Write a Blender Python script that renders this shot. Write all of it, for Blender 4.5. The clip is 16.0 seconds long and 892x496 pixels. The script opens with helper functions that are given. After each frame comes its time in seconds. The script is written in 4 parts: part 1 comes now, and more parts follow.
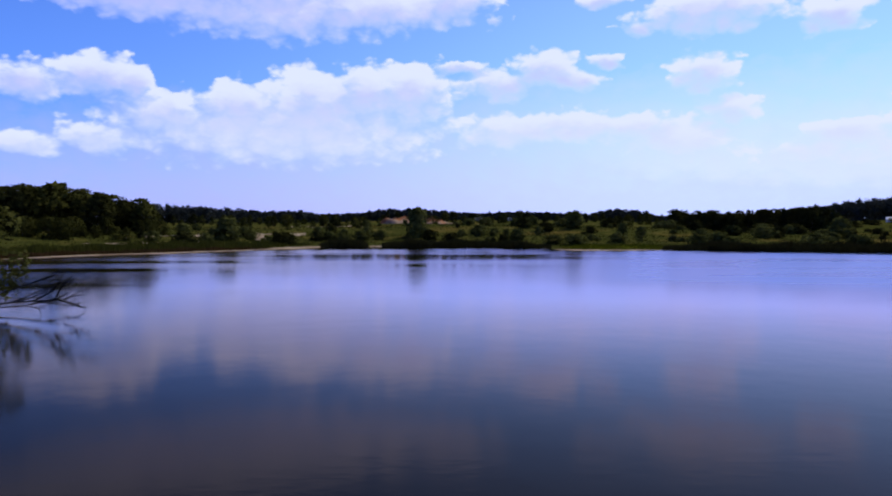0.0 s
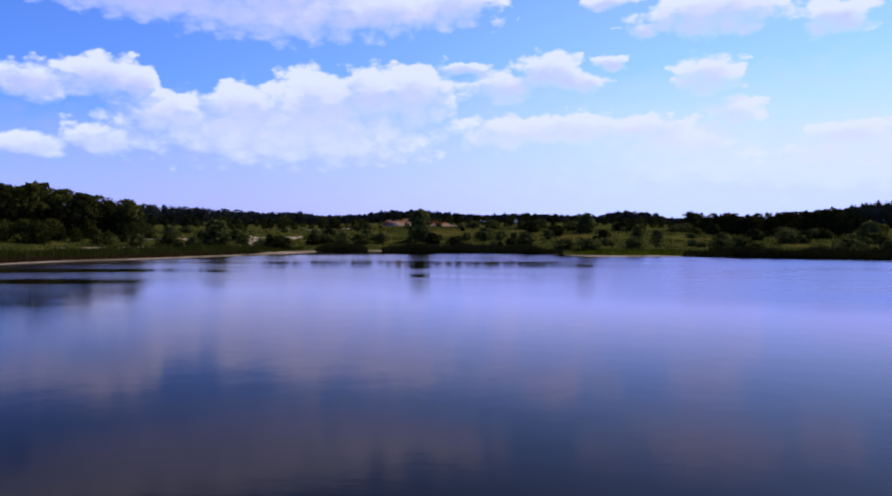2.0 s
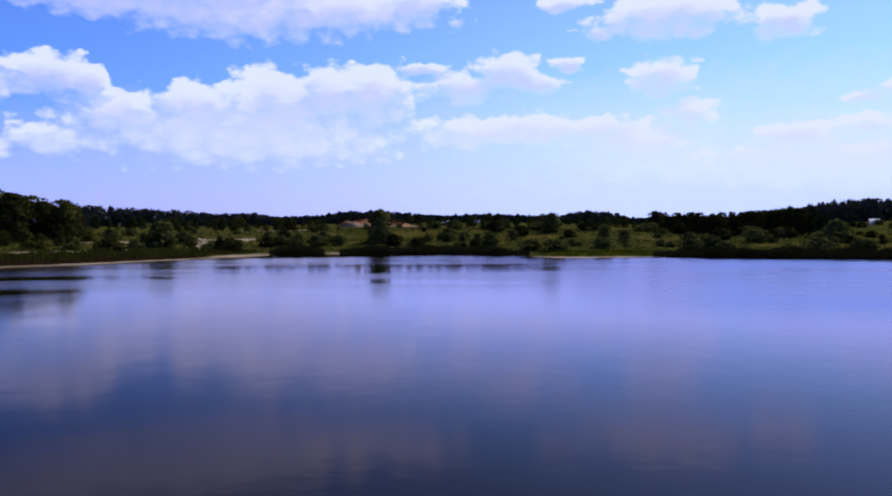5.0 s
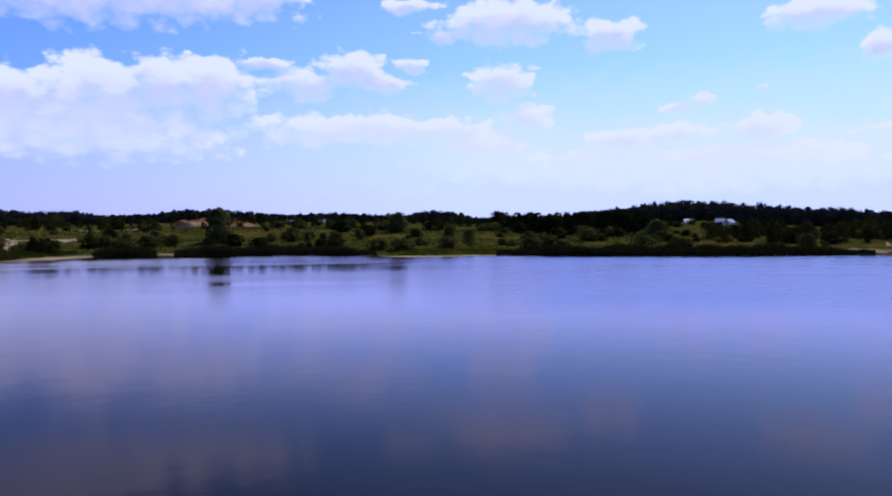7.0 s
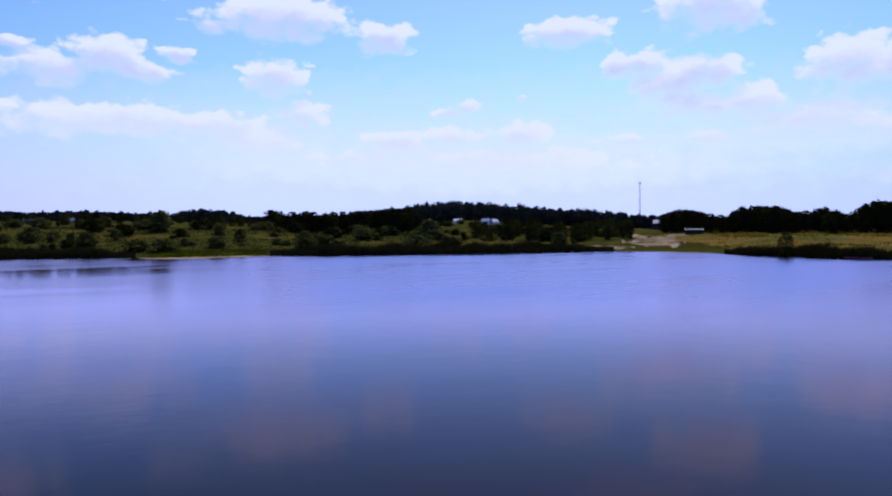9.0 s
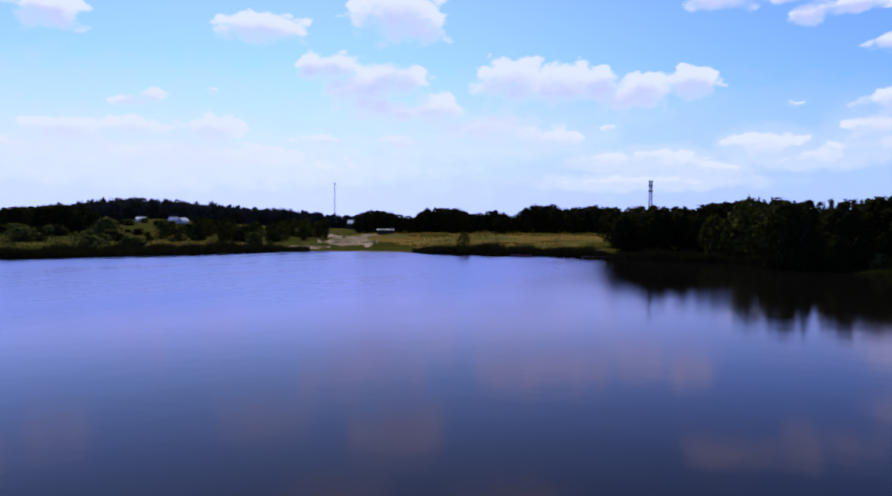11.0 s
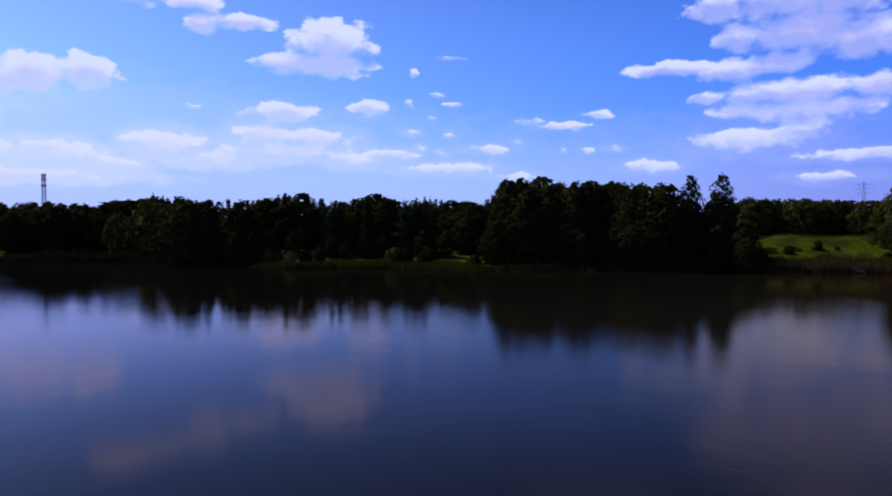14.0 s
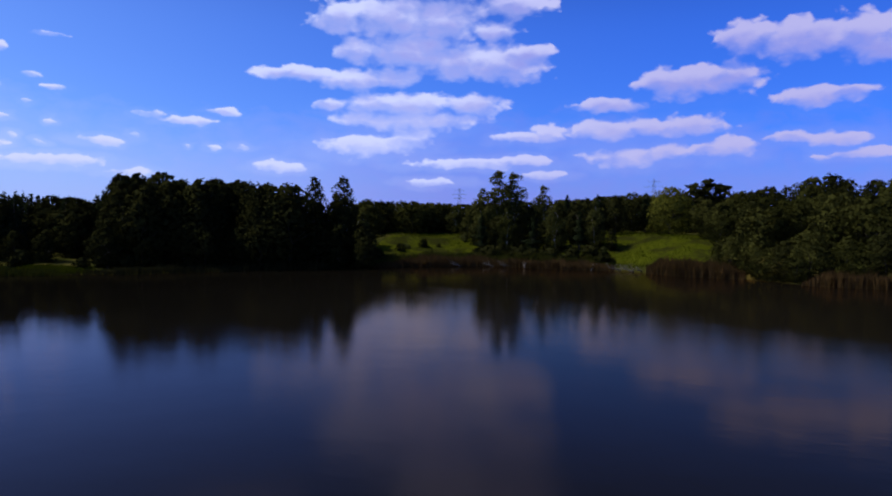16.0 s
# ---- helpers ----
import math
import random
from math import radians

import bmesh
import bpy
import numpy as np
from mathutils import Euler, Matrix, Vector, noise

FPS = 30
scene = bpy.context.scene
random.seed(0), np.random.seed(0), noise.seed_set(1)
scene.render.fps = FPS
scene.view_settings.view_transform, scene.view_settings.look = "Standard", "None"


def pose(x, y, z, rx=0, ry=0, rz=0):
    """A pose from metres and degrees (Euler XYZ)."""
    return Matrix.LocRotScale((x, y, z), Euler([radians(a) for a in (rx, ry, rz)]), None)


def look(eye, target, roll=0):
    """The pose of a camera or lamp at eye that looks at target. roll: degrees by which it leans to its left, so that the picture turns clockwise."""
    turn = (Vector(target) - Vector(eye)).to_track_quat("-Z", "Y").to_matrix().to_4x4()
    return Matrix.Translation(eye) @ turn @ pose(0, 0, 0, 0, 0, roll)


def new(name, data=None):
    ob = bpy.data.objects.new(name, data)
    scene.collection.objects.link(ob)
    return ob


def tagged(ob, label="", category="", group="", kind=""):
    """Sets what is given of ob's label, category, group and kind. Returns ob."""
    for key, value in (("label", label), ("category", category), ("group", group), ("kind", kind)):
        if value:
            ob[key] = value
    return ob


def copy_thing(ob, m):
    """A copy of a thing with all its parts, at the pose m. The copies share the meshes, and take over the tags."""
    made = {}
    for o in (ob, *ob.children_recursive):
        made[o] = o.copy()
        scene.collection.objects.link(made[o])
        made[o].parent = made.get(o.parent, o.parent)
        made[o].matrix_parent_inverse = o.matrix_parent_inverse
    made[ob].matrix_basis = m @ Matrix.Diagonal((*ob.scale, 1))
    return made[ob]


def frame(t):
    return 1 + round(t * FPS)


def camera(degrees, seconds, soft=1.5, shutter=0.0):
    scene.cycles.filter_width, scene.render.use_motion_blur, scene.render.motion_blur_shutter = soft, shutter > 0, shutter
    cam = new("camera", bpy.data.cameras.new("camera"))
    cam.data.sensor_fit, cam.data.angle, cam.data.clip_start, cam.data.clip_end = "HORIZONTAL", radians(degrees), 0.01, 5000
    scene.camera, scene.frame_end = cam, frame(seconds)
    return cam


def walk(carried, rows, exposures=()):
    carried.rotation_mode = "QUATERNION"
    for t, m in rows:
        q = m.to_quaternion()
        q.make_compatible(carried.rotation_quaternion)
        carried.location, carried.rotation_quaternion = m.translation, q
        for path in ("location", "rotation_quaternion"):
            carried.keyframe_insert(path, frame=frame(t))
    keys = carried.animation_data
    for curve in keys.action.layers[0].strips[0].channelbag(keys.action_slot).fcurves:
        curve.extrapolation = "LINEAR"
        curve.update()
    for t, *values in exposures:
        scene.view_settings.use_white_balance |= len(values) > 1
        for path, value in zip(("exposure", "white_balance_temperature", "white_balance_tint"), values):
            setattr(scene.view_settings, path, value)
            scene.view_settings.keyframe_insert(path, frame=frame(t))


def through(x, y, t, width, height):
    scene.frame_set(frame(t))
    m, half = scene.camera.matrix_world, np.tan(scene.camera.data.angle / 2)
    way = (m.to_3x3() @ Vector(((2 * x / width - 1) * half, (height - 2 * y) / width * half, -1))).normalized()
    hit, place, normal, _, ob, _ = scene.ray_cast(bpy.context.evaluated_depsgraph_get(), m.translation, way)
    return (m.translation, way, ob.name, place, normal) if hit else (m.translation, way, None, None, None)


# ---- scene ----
PATH = [
    (0.0, -1.23, -39.74, 10.74, -0.11, -1.88, -0.07),
    (0.5, -1.17, -34.52, 10.96, -0.02, -1.89, -0.14),
    (1.0, -1.25, -29.27, 11.25, 0.04, -1.86, -0.20),
    (1.5, -1.26, -24.06, 11.40, 0.12, -1.80, -0.24),
    (2.0, -1.39, -18.72, 11.63, 0.19, -1.77, -0.20),
    (2.5, -1.33, -13.66, 11.84, 0.29, -1.74, -0.16),
    (3.0, -1.20, -9.82, 11.89, 0.42, -1.69, -0.12),
    (5.5, -2.51, -3.66, 11.63, -5.20, -1.75, 0.11),
    (6.0, -2.48, -2.87, 11.64, -7.90, -1.77, 0.10),
    (6.5, -2.32, -2.30, 11.63, -11.50, -1.77, 0.06),
    (7.0, -2.10, -1.86, 11.58, -15.58, -1.77, 0.08),
    (7.5, -1.76, -1.56, 11.53, -20.20, -1.78, 0.05),
    (8.0, -1.44, -1.33, 11.52, -24.38, -1.79, 0.06),
    (10.5, -0.22, -0.09, 11.98, -51.09, -1.90, -0.14),
    (11.0, 0.00, -0.00, 11.99, -57.93, -1.87, -0.26),
    (11.5, 0.04, -0.02, 11.93, -64.85, -1.88, -0.26),
    (12.0, -0.11, 0.07, 11.98, -72.36, -1.86, -0.18),
    (12.5, -0.25, 0.20, 11.99, -79.91, -1.89, -0.19),
    (13.0, -0.38, 0.84, 12.15, -86.77, -1.91, -0.19),
    (13.5, -0.25, 0.76, 12.36, -97.11, -2.00, -0.12),
    (14.0, -0.08, 0.62, 12.44, -103.88, -1.98, -0.06),
    (14.5, 0.10, 0.54, 12.37, -111.24, -1.97, -0.18),
    (15.0, -0.00, 0.45, 12.30, -118.13, -1.95, -0.20),
    (15.5, -0.17, 0.31, 12.29, -125.69, -1.94, -0.24),
    (16.0, -0.29, 0.09, 12.32, -133.42, -1.91, -0.26),
]
cam = camera(64.73, 16.0, soft=2.0)
walk(cam, [(t, pose(x, y, z, 90 + pitch, roll, yaw)) for t, x, y, z, yaw, pitch, roll in PATH],
     exposures=[(0.0, 0.0, 6150, 10.0), (10.5, 0.0, 6150, 10.0), (13.0, -0.08, 6150, 10.0), (16.0, -0.25, 6150, 10.0)])

# ---------------------------------------------------------------- light
SUN_AZ, SUN_EL = 48.0, 50.0
sun = new("sun", bpy.data.lights.new("sun", "SUN"))
sun.data.energy, sun.data.angle, sun.data.color = 2.8, radians(0.55), (1.0, 0.93, 0.8)
sun.matrix_world = look((math.sin(radians(SUN_AZ)) * 50, math.cos(radians(SUN_AZ)) * 50, 50 * math.tan(radians(SUN_EL))), (0, 0, 0))

# cumulus clouds by sector of the sky: bearing, height, half width, half height, in degrees
CLOUDS = [
    (-23, 16.4, 9, 1.5), (-13.6, 16.1, 8.2, 1.9), (-6, 16.8, 9.1, 1.7), (0.8, 17.4, 3.6, 1.3), (4.1, 16, 0.5, 0.3),
    (-21, 18.2, 17, 1.9), (20.6, 15.9, 5.3, 1.6), (22.9, 14.7, 1.1, 0.6), (15.6, 14.9, 1.2, 0.5), (12.6, 17.1, 2.2, 0.5),
    (28.7, 14.6, 2.5, 1.2), (-30.7, 10, 2.5, 1.4), (-25.9, 10.8, 3.2, 1.6), (-23.5, 10.6, 1.4, 1.2), (-21.5, 8.5, 3.3, 1.5),
    (-16.2, 9.2, 3.4, 1.7), (-10.1, 9.7, 4.8, 2.6), (-6.5, 10.6, 2.7, 2), (-2.8, 10.7, 3.3, 2.3), (-12.8, 7.2, 12.9, 2.5)]
CLOUDS += [
    (1.5, 12.4, 1.7, 0.5), (4.5, 11.1, 3.1, 1.2), (8.1, 12.3, 2.4, 1.4), (12.6, 12.8, 1.3, 0.5), (9.9, 11.4, 2.2, 0.8),
    (20.2, 11.3, 2.3, 1.5), (22, 8.7, 2.3, 1), (5.4, 7.5, 4.9, 1.3), (10, 7.7, 5.2, 1.3), (15.7, 7.5, 3.3, 1.2),
    (18.6, 6.5, 4.8, 1.6), (30.1, 6.4, 3.3, 1.3), (27.6, 5.4, 3.1, 1.2), (-30.8, 5.7, 2.6, 0.9), (-25.8, 6.4, 3.2, 1),
    (-20.4, 5.1, 1, 0.4), (43.3, 14.9, 3.4, 1.1), (47.1, 12.3, 1.2, 1), (35.3, 9.4, 1.1, 0.7), (34.3, 9, 1.3, 0.4)]
CLOUDS += [
    (39.8, 10.1, 0.4, 0.2), (39.3, 7.2, 2.7, 1), (34.1, 7, 2.4, 0.7), (29.9, 6.7, 2.9, 0.9), (38.1, 5.3, 7.5, 1.4),
    (53.9, 16.3, 3.7, 2), (56.4, 15.1, 1.6, 0.8), (48.6, 12.3, 2.3, 1.1), (51.4, 10.7, 3.3, 2), (54.1, 11.5, 2.5, 1.3),
    (53.2, 9.1, 3.7, 1.1), (57.3, 9.1, 2.6, 1.2), (60.9, 7.7, 5.7, 1.5), (66.6, 6.8, 2.9, 0.7), (54.1, 6.6, 2.2, 0.6),
    (63.5, 11.3, 3, 1.9), (67.5, 10.9, 3.7, 1.7), (70, 11, 1.6, 1.2), (73.6, 10.3, 2.3, 1.3), (77.1, 10.8, 2.1, 1.2)]
CLOUDS += [
    (79.2, 10.5, 0.5, 0.2), (39.5, 7.1, 2.3, 0.9), (30.2, 6.6, 2.2, 0.8), (48.1, 6.6, 2, 0.4), (36, 4.9, 12.6, 1.2),
    (71.2, 7.5, 0.8, 0.4), (74.8, 5.1, 2.7, 0.7), (71.3, 5, 2.3, 0.5), (78.6, 4.3, 2, 0.5), (73.7, 3.4, 5.5, 0.4),
    (79.2, 16.7, 2.7, 1), (84.9, 14.9, 1.4, 0.7), (87.8, 15.3, 2.5, 0.5), (84.4, 16.3, 2.1, 0.6), (95, 14, 3.3, 1.7),
    (91.4, 12.5, 2.7, 0.8), (93.8, 12.4, 3.9, 0.9), (95.6, 11.8, 0.6, 0.2), (90.6, 8.7, 2.5, 0.7), (89.6, 7, 2.2, 1)]
CLOUDS += [
    (93.4, 6.8, 2.8, 0.8), (91.1, 5.8, 4.8, 0.7), (82.2, 6, 2.5, 0.9), (85.8, 5.1, 2.9, 0.6), (96.5, 5.2, 2.6, 0.5),
    (99.5, 5.6, 1.7, 0.4), (97.6, 9.3, 1.4, 0.6), (84.3, 8.9, 0.4, 0.2), (104.2, 13, 1, 0.2), (101.2, 11.9, 0.5, 0.3),
    (101, 9.7, 0.4, 0.3), (103.1, 10.3, 0.8, 0.2), (104.4, 9.5, 0.7, 0.2), (102.6, 8.5, 0.6, 0.2), (100.9, 7.4, 0.8, 0.2),
    (104.2, 7.2, 0.3, 0.2), (101.7, 6.1, 0.5, 0.2), (103.5, 5.7, 0.4, 0.2), (110.8, 8.1, 1.1, 0.3), (113.5, 7.7, 1.9, 0.2)]
CLOUDS += [
    (115.9, 8.6, 1.3, 0.2), (109.8, 6.4, 0.6, 0.3), (107.2, 6, 1.4, 0.3), (113.4, 5.9, 0.3, 0.1), (115.2, 5.9, 0.5, 0.2),
    (117.2, 6, 0.7, 0.2), (120.5, 4.5, 1.8, 0.4), (104.2, 4.4, 3.1, 0.4), (109.2, 3.8, 1.7, 0.3), (125, 15.9, 2.3, 1.2),
    (129.1, 16.2, 3.2, 1.6), (132.8, 16, 3.5, 1.8), (137.4, 15.2, 1.6, 0.8), (126.2, 13.6, 1.8, 0.9), (130.5, 13.7, 4, 1.3),
    (134.2, 12.9, 4, 1.3), (138.3, 12.6, 3.3, 1.4), (140.1, 13.4, 2, 0.6), (121.5, 11.7, 2.8, 0.5), (125.9, 11.2, 2.6, 0.8)]
CLOUDS += [
    (129.1, 11.5, 2.6, 0.7), (124.1, 9.4, 1.5, 0.5), (129.6, 9.5, 4.9, 0.9), (135.5, 9.6, 2.3, 0.8), (131.4, 8.4, 4.9, 0.7),
    (127.3, 8.2, 2.6, 0.6), (127.3, 6.3, 3.7, 0.8), (130.5, 6.9, 1.8, 0.8), (138.7, 17.1, 3, 0.9), (135.5, 4.9, 4.9, 0.4),
    (140.1, 5.1, 2, 0.3), (141.5, 4, 1.7, 0.3), (132.3, 3.3, 2.2, 0.3), (139.6, 6.9, 2.2, 0.4), (141.7, 7.1, 1.2, 0.7),
    (146.4, 7.4, 2.7, 1), (149, 7.5, 2.1, 0.6), (152.3, 7.5, 2.8, 0.8), (148.1, 5.3, 3.3, 0.7), (150.7, 5.7, 2.4, 0.6)]
CLOUDS += [
    (155.2, 5.8, 2, 0.7), (146.4, 9.5, 2.6, 0.6), (153.1, 10.9, 4.1, 1.2), (155.5, 11.3, 1.7, 0.8), (150.6, 11, 1.8, 0.8),
    (156.3, 13.7, 1.9, 1.1), (160.4, 13.4, 3.2, 1.4), (163.9, 13, 2.7, 1.5), (165.3, 11.9, 2, 0.7), (160.8, 9.2, 2.3, 0.7),
    (163.3, 9.5, 1.5, 0.4), (159.8, 6.4, 1.6, 0.4), (162.7, 6.2, 2, 0.5), (161.3, 4.9, 0.7, 0.2), (164.1, 5.1, 1.8, 0.4)]
CLOUDS += [(133.5, 20.5, 5.5, 2.6), (139, 22, 4, 2), (71.7, 9.9, 2.6, 1.1)]
sky_rng = random.Random(5)
# the sky behind carries the same fair-weather cumulus, added out of view
for _ in range(26):
    CLOUDS.append((sky_rng.uniform(172, 322) - (360 if sky_rng.random() < 0.0 else 0), sky_rng.uniform(5, 24), sky_rng.uniform(2, 7), sky_rng.uniform(0.8, 2.0)))
# unseen clouds added overhead, their number per bearing setting the water's reflected brightness
for lo, hi, count in ((-38, 0, 1), (2, 42, 17), (42, 76, 13), (76, 130, 10), (130, 170, 3)):
    for _ in range(count):
        CLOUDS.append((sky_rng.uniform(lo, hi), sky_rng.uniform(20.5, 42), sky_rng.uniform(2.5, 6), sky_rng.uniform(1.2, 2.6)))


class Nodes:
    """A short way to write node trees."""

    def __init__(self, tree):
        self.tree = tree
        tree.nodes.clear()

    def add(self, kind, *args, **props):
        n = self.tree.nodes.new(kind)
        for key, value in props.items():
            setattr(n, key, value)
        for i, a in enumerate(args):
            self.feed(n.inputs[i], a)
        return n

    def feed(self, socket, a):
        if a is None:
            return
        if isinstance(a, bpy.types.NodeSocket):
            self.tree.links.new(a, socket)
        elif isinstance(a, bpy.types.Node):
            self.tree.links.new(a.outputs[0], socket)
        else:
            socket.default_value = a

    def math(self, op, a, b=None, c=None, clamp=False):
        return self.add("ShaderNodeMath", a, b, c, operation=op, use_clamp=clamp).outputs[0]

    def vec(self, op, a, b=None, c=None):
        n = self.add("ShaderNodeVectorMath", a, b, c, operation=op)
        return n.outputs["Value"] if op in ("DOT_PRODUCT", "LENGTH") else n.outputs[0]

    def ramp(self, v, lo, hi, a=0.0, b=1.0, smooth=True):
        n = self.add("ShaderNodeMapRange", v, lo, hi, a, b, interpolation_type="SMOOTHSTEP" if smooth else "LINEAR")
        return n.outputs[0]

    def mix(self, f, a, b, blend="MIX"):
        n = self.add("ShaderNodeMix", data_type="RGBA", blend_type=blend)
        for socket, v in zip((n.inputs[0], n.inputs[6], n.inputs[7]), (f, a, b)):
            self.feed(socket, v)
        return n.outputs[2]

    def noise(self, vector, scale, detail=4.0, rough=0.55, distortion=0.0, dims="3D"):
        n = self.add("ShaderNodeTexNoise", noise_dimensions=dims)
        for key, v in (("Vector", vector), ("Scale", scale), ("Detail", detail), ("Roughness", rough), ("Distortion", distortion)):
            self.feed(n.inputs[key], v)
        return n.outputs["Fac"], n.outputs["Color"]


def build_sky():
    world = bpy.data.worlds.new("summer_sky")
    scene.world = world
    world.use_nodes = True
    k = Nodes(world.node_tree)
    way = k.add("ShaderNodeTexCoord").outputs["Generated"]
    sep = k.add("ShaderNodeSeparateXYZ", way)
    az = k.math("MULTIPLY", k.math("ARCTAN2", sep.outputs[0], sep.outputs[1]), 180 / math.pi)
    el = k.math("MULTIPLY", k.math("ARCSINE", sep.outputs[2]), 180 / math.pi)
    # the part of the circle behind runs on past 180 degrees
    az = k.math("ADD", az, k.math("MULTIPLY", k.math("LESS_THAN", az, -60.0), 360.0))
    sky = k.add("ShaderNodeTexSky", sky_type="NISHITA", sun_disc=False)
    sky.sun_elevation, sky.sun_rotation = radians(SUN_EL), radians(SUN_AZ)
    sky.air_density, sky.dust_density, sky.ozone_density, sky.altitude = 1.0, 0.5, 3.0, 100
    # deeper blue away from the sun
    toward = k.ramp(k.math("ABSOLUTE", k.math("SUBTRACT", az, 38.0)), 20.0, 125.0, 1.0, 0.0)
    tint = k.mix(toward, (0.03, 0.066, 0.195, 1), (0.09, 0.108, 0.16, 1))
    base = k.mix(1.0, sky.outputs[0], tint, "MULTIPLY")
    base = k.mix(k.ramp(el, 14.0, 30.0), base, k.mix(1.0, base, k.mix(toward, (0.2, 0.2, 0.2, 1), (0.88, 0.85, 0.9, 1)), "MULTIPLY"))
    warm = k.ramp(k.math("ABSOLUTE", k.math("SUBTRACT", az, 32.0)), 12.0, 58.0, 1.0, 0.0)
    base = k.mix(1.0, base, k.mix(warm, (1, 1, 1, 1), (1.22, 1.17, 1.05, 1)), "MULTIPLY")
    flat = k.add("ShaderNodeCombineXYZ", az, k.math("MULTIPLY", el, 1.6), 0.0).outputs[0]
    _, big = k.noise(flat, 0.2, 2.0, 0.5)
    _, small = k.noise(flat, 0.8, 2.0, 0.5)
    grain, _ = k.noise(flat, 0.5, 5.0, 0.55, 0.2)
    puff = k.add("ShaderNodeTexVoronoi", voronoi_dimensions="2D", feature="SMOOTH_F1")
    tuft = k.add("ShaderNodeTexVoronoi", voronoi_dimensions="2D", feature="F1")
    wob = k.vec("ADD", flat, k.vec("MULTIPLY", small, (1.2, 1.2, 0)))
    for n, size in ((puff, 0.55), (tuft, 1.5)):
        k.feed(n.inputs["Vector"], wob)
        k.feed(n.inputs["Scale"], size)
    puff.inputs["Smoothness"].default_value = 0.35
    lump = k.math("ADD", k.math("MULTIPLY", k.math("SUBTRACT", 0.42, puff.outputs["Distance"]), 0.95),
                  k.math("MULTIPLY", k.math("SUBTRACT", 0.4, tuft.outputs["Distance"]), 0.3))
    lump = k.math("ADD", lump, k.math("MULTIPLY", k.math("SUBTRACT", grain, 0.5), 1.1))
    warp = k.vec("ADD", k.vec("MULTIPLY", k.vec("SUBTRACT", big, (0.5, 0.5, 0.5)), (2.0, 0.6, 0)),
                 k.vec("MULTIPLY", k.vec("SUBTRACT", small, (0.5, 0.5, 0.5)), (1.3, 0.6, 0)))
    at = k.vec("ADD", k.add("ShaderNodeCombineXYZ", az, el, 0.0).outputs[0], warp)
    # veil of haze, thick low down and towards the sun
    top = k.math("ADD", k.math("ADD", 4.5, k.math("MULTIPLY", toward, 8.0)), k.ramp(az, 108.0, 135.0, 0.0, 3.5))
    veil = k.math("SUBTRACT", 1.0, k.math("DIVIDE", k.math("ADD", el, k.math("MULTIPLY", k.math("SUBTRACT", grain, 0.5), 5.0)), top), clamp=True)
    veil = k.math("MULTIPLY", k.math("POWER", veil, 0.75), k.math("ADD", k.ramp(az, 108.0, 135.0, 0.45, 0.75), k.math("MULTIPLY", toward, 0.7)), clamp=True)
    azure = k.math("MULTIPLY", k.ramp(az, 10.0, 50.0), k.ramp(az, 95.0, 138.0, 1.0, 0.0))
    base = k.mix(1.0, base, (5, 5, 1.3, 1), "DARKEN")
    base = k.mix(veil, base, k.mix(warm, k.mix(azure, k.mix(k.ramp(az, 100.0, 135.0), (0.47, 0.49, 1.15, 1), (0.3, 0.32, 0.95, 1)), (0.46, 0.59, 1.15, 1)), (0.64, 0.732, 1.3, 1)))

    hazy = k.math("MULTIPLY", k.ramp(az, 6.0, 22.0), k.ramp(az, 84.0, 112.0, 1.0, 0.25))

    def sector(lo, hi):
        near = inside = None
        for a, e, w, h in CLOUDS:
            if a + 2.2 * w + 3 < lo or a - 2.2 * w - 3 > hi:
                continue
            s = (1 / (w * 1.27 + 0.12), 1 / (h * 1.26 + 0.1), 0)
            q = k.vec("MULTIPLY_ADD", at, s, (-a * s[0], -e * s[1], 0))
            r = k.vec("DOT_PRODUCT", q, q)
            if w < 1.2:
                # small puffs are thinner
                r = k.math("ADD", r, 0.3)
            u = k.vec("ADD", q, (0.1, 0.62, 0))
            ru = k.vec("DOT_PRODUCT", u, u)
            near = r if near is None else k.math("SMOOTH_MIN", near, r, 0.55)
            inside = ru if inside is None else k.math("MINIMUM", inside, ru)
        ragged = k.math("MULTIPLY", lump, k.ramp(near, 0.0, 0.9, 0.45, 1.0))
        body = k.math("ADD", k.math("SUBTRACT", 0.85, k.math("MINIMUM", near, 3.0)), ragged)
        deep = k.ramp(k.math("ADD", inside, k.math("MULTIPLY", k.math("SUBTRACT", grain, 0.5), 1.2)), 1.2, 0.1)
        edge = k.math("ADD", 0.42, k.math("MULTIPLY", deep, 0.75))
        cover = k.ramp(k.math("DIVIDE", body, edge), 0.0, 1.0)
        cover = k.math("MULTIPLY", cover, k.ramp(el, 0.5, 6.0, 0.72, 0.98))
        # thin haze joins the low clouds to one another
        haze = k.math("MULTIPLY", k.math("MULTIPLY", k.ramp(k.math("SUBTRACT", near, k.math("MULTIPLY", lump, 1.2)), 2.6, 0.5), k.ramp(el, 11.0, 4.0, 0.0, 0.5)), hazy)
        cover = k.math("MAXIMUM", cover, haze)
        under = k.math("MULTIPLY", k.math("MULTIPLY", deep, k.ramp(body, 0.0, 1.3)), k.math("MULTIPLY", k.ramp(el, 4.0, 12.0, 0.15, 1.0), k.ramp(toward, 0.0, 1.0, 1.0, 0.55)))
        tone = k.mix(under, k.mix(k.ramp(toward, 0.0, 0.24), (0.6, 0.57, 0.97, 1), (0.79, 0.83, 1.2, 1)), (0.34, 0.36, 0.92, 1))
        return k.add("ShaderNodeBackground", k.mix(cover, base, tone), 1.0).outputs[0]

    cuts = [-60, -22, -2, 20, 42, 62, 84, 104, 124, 146, 172, 300]
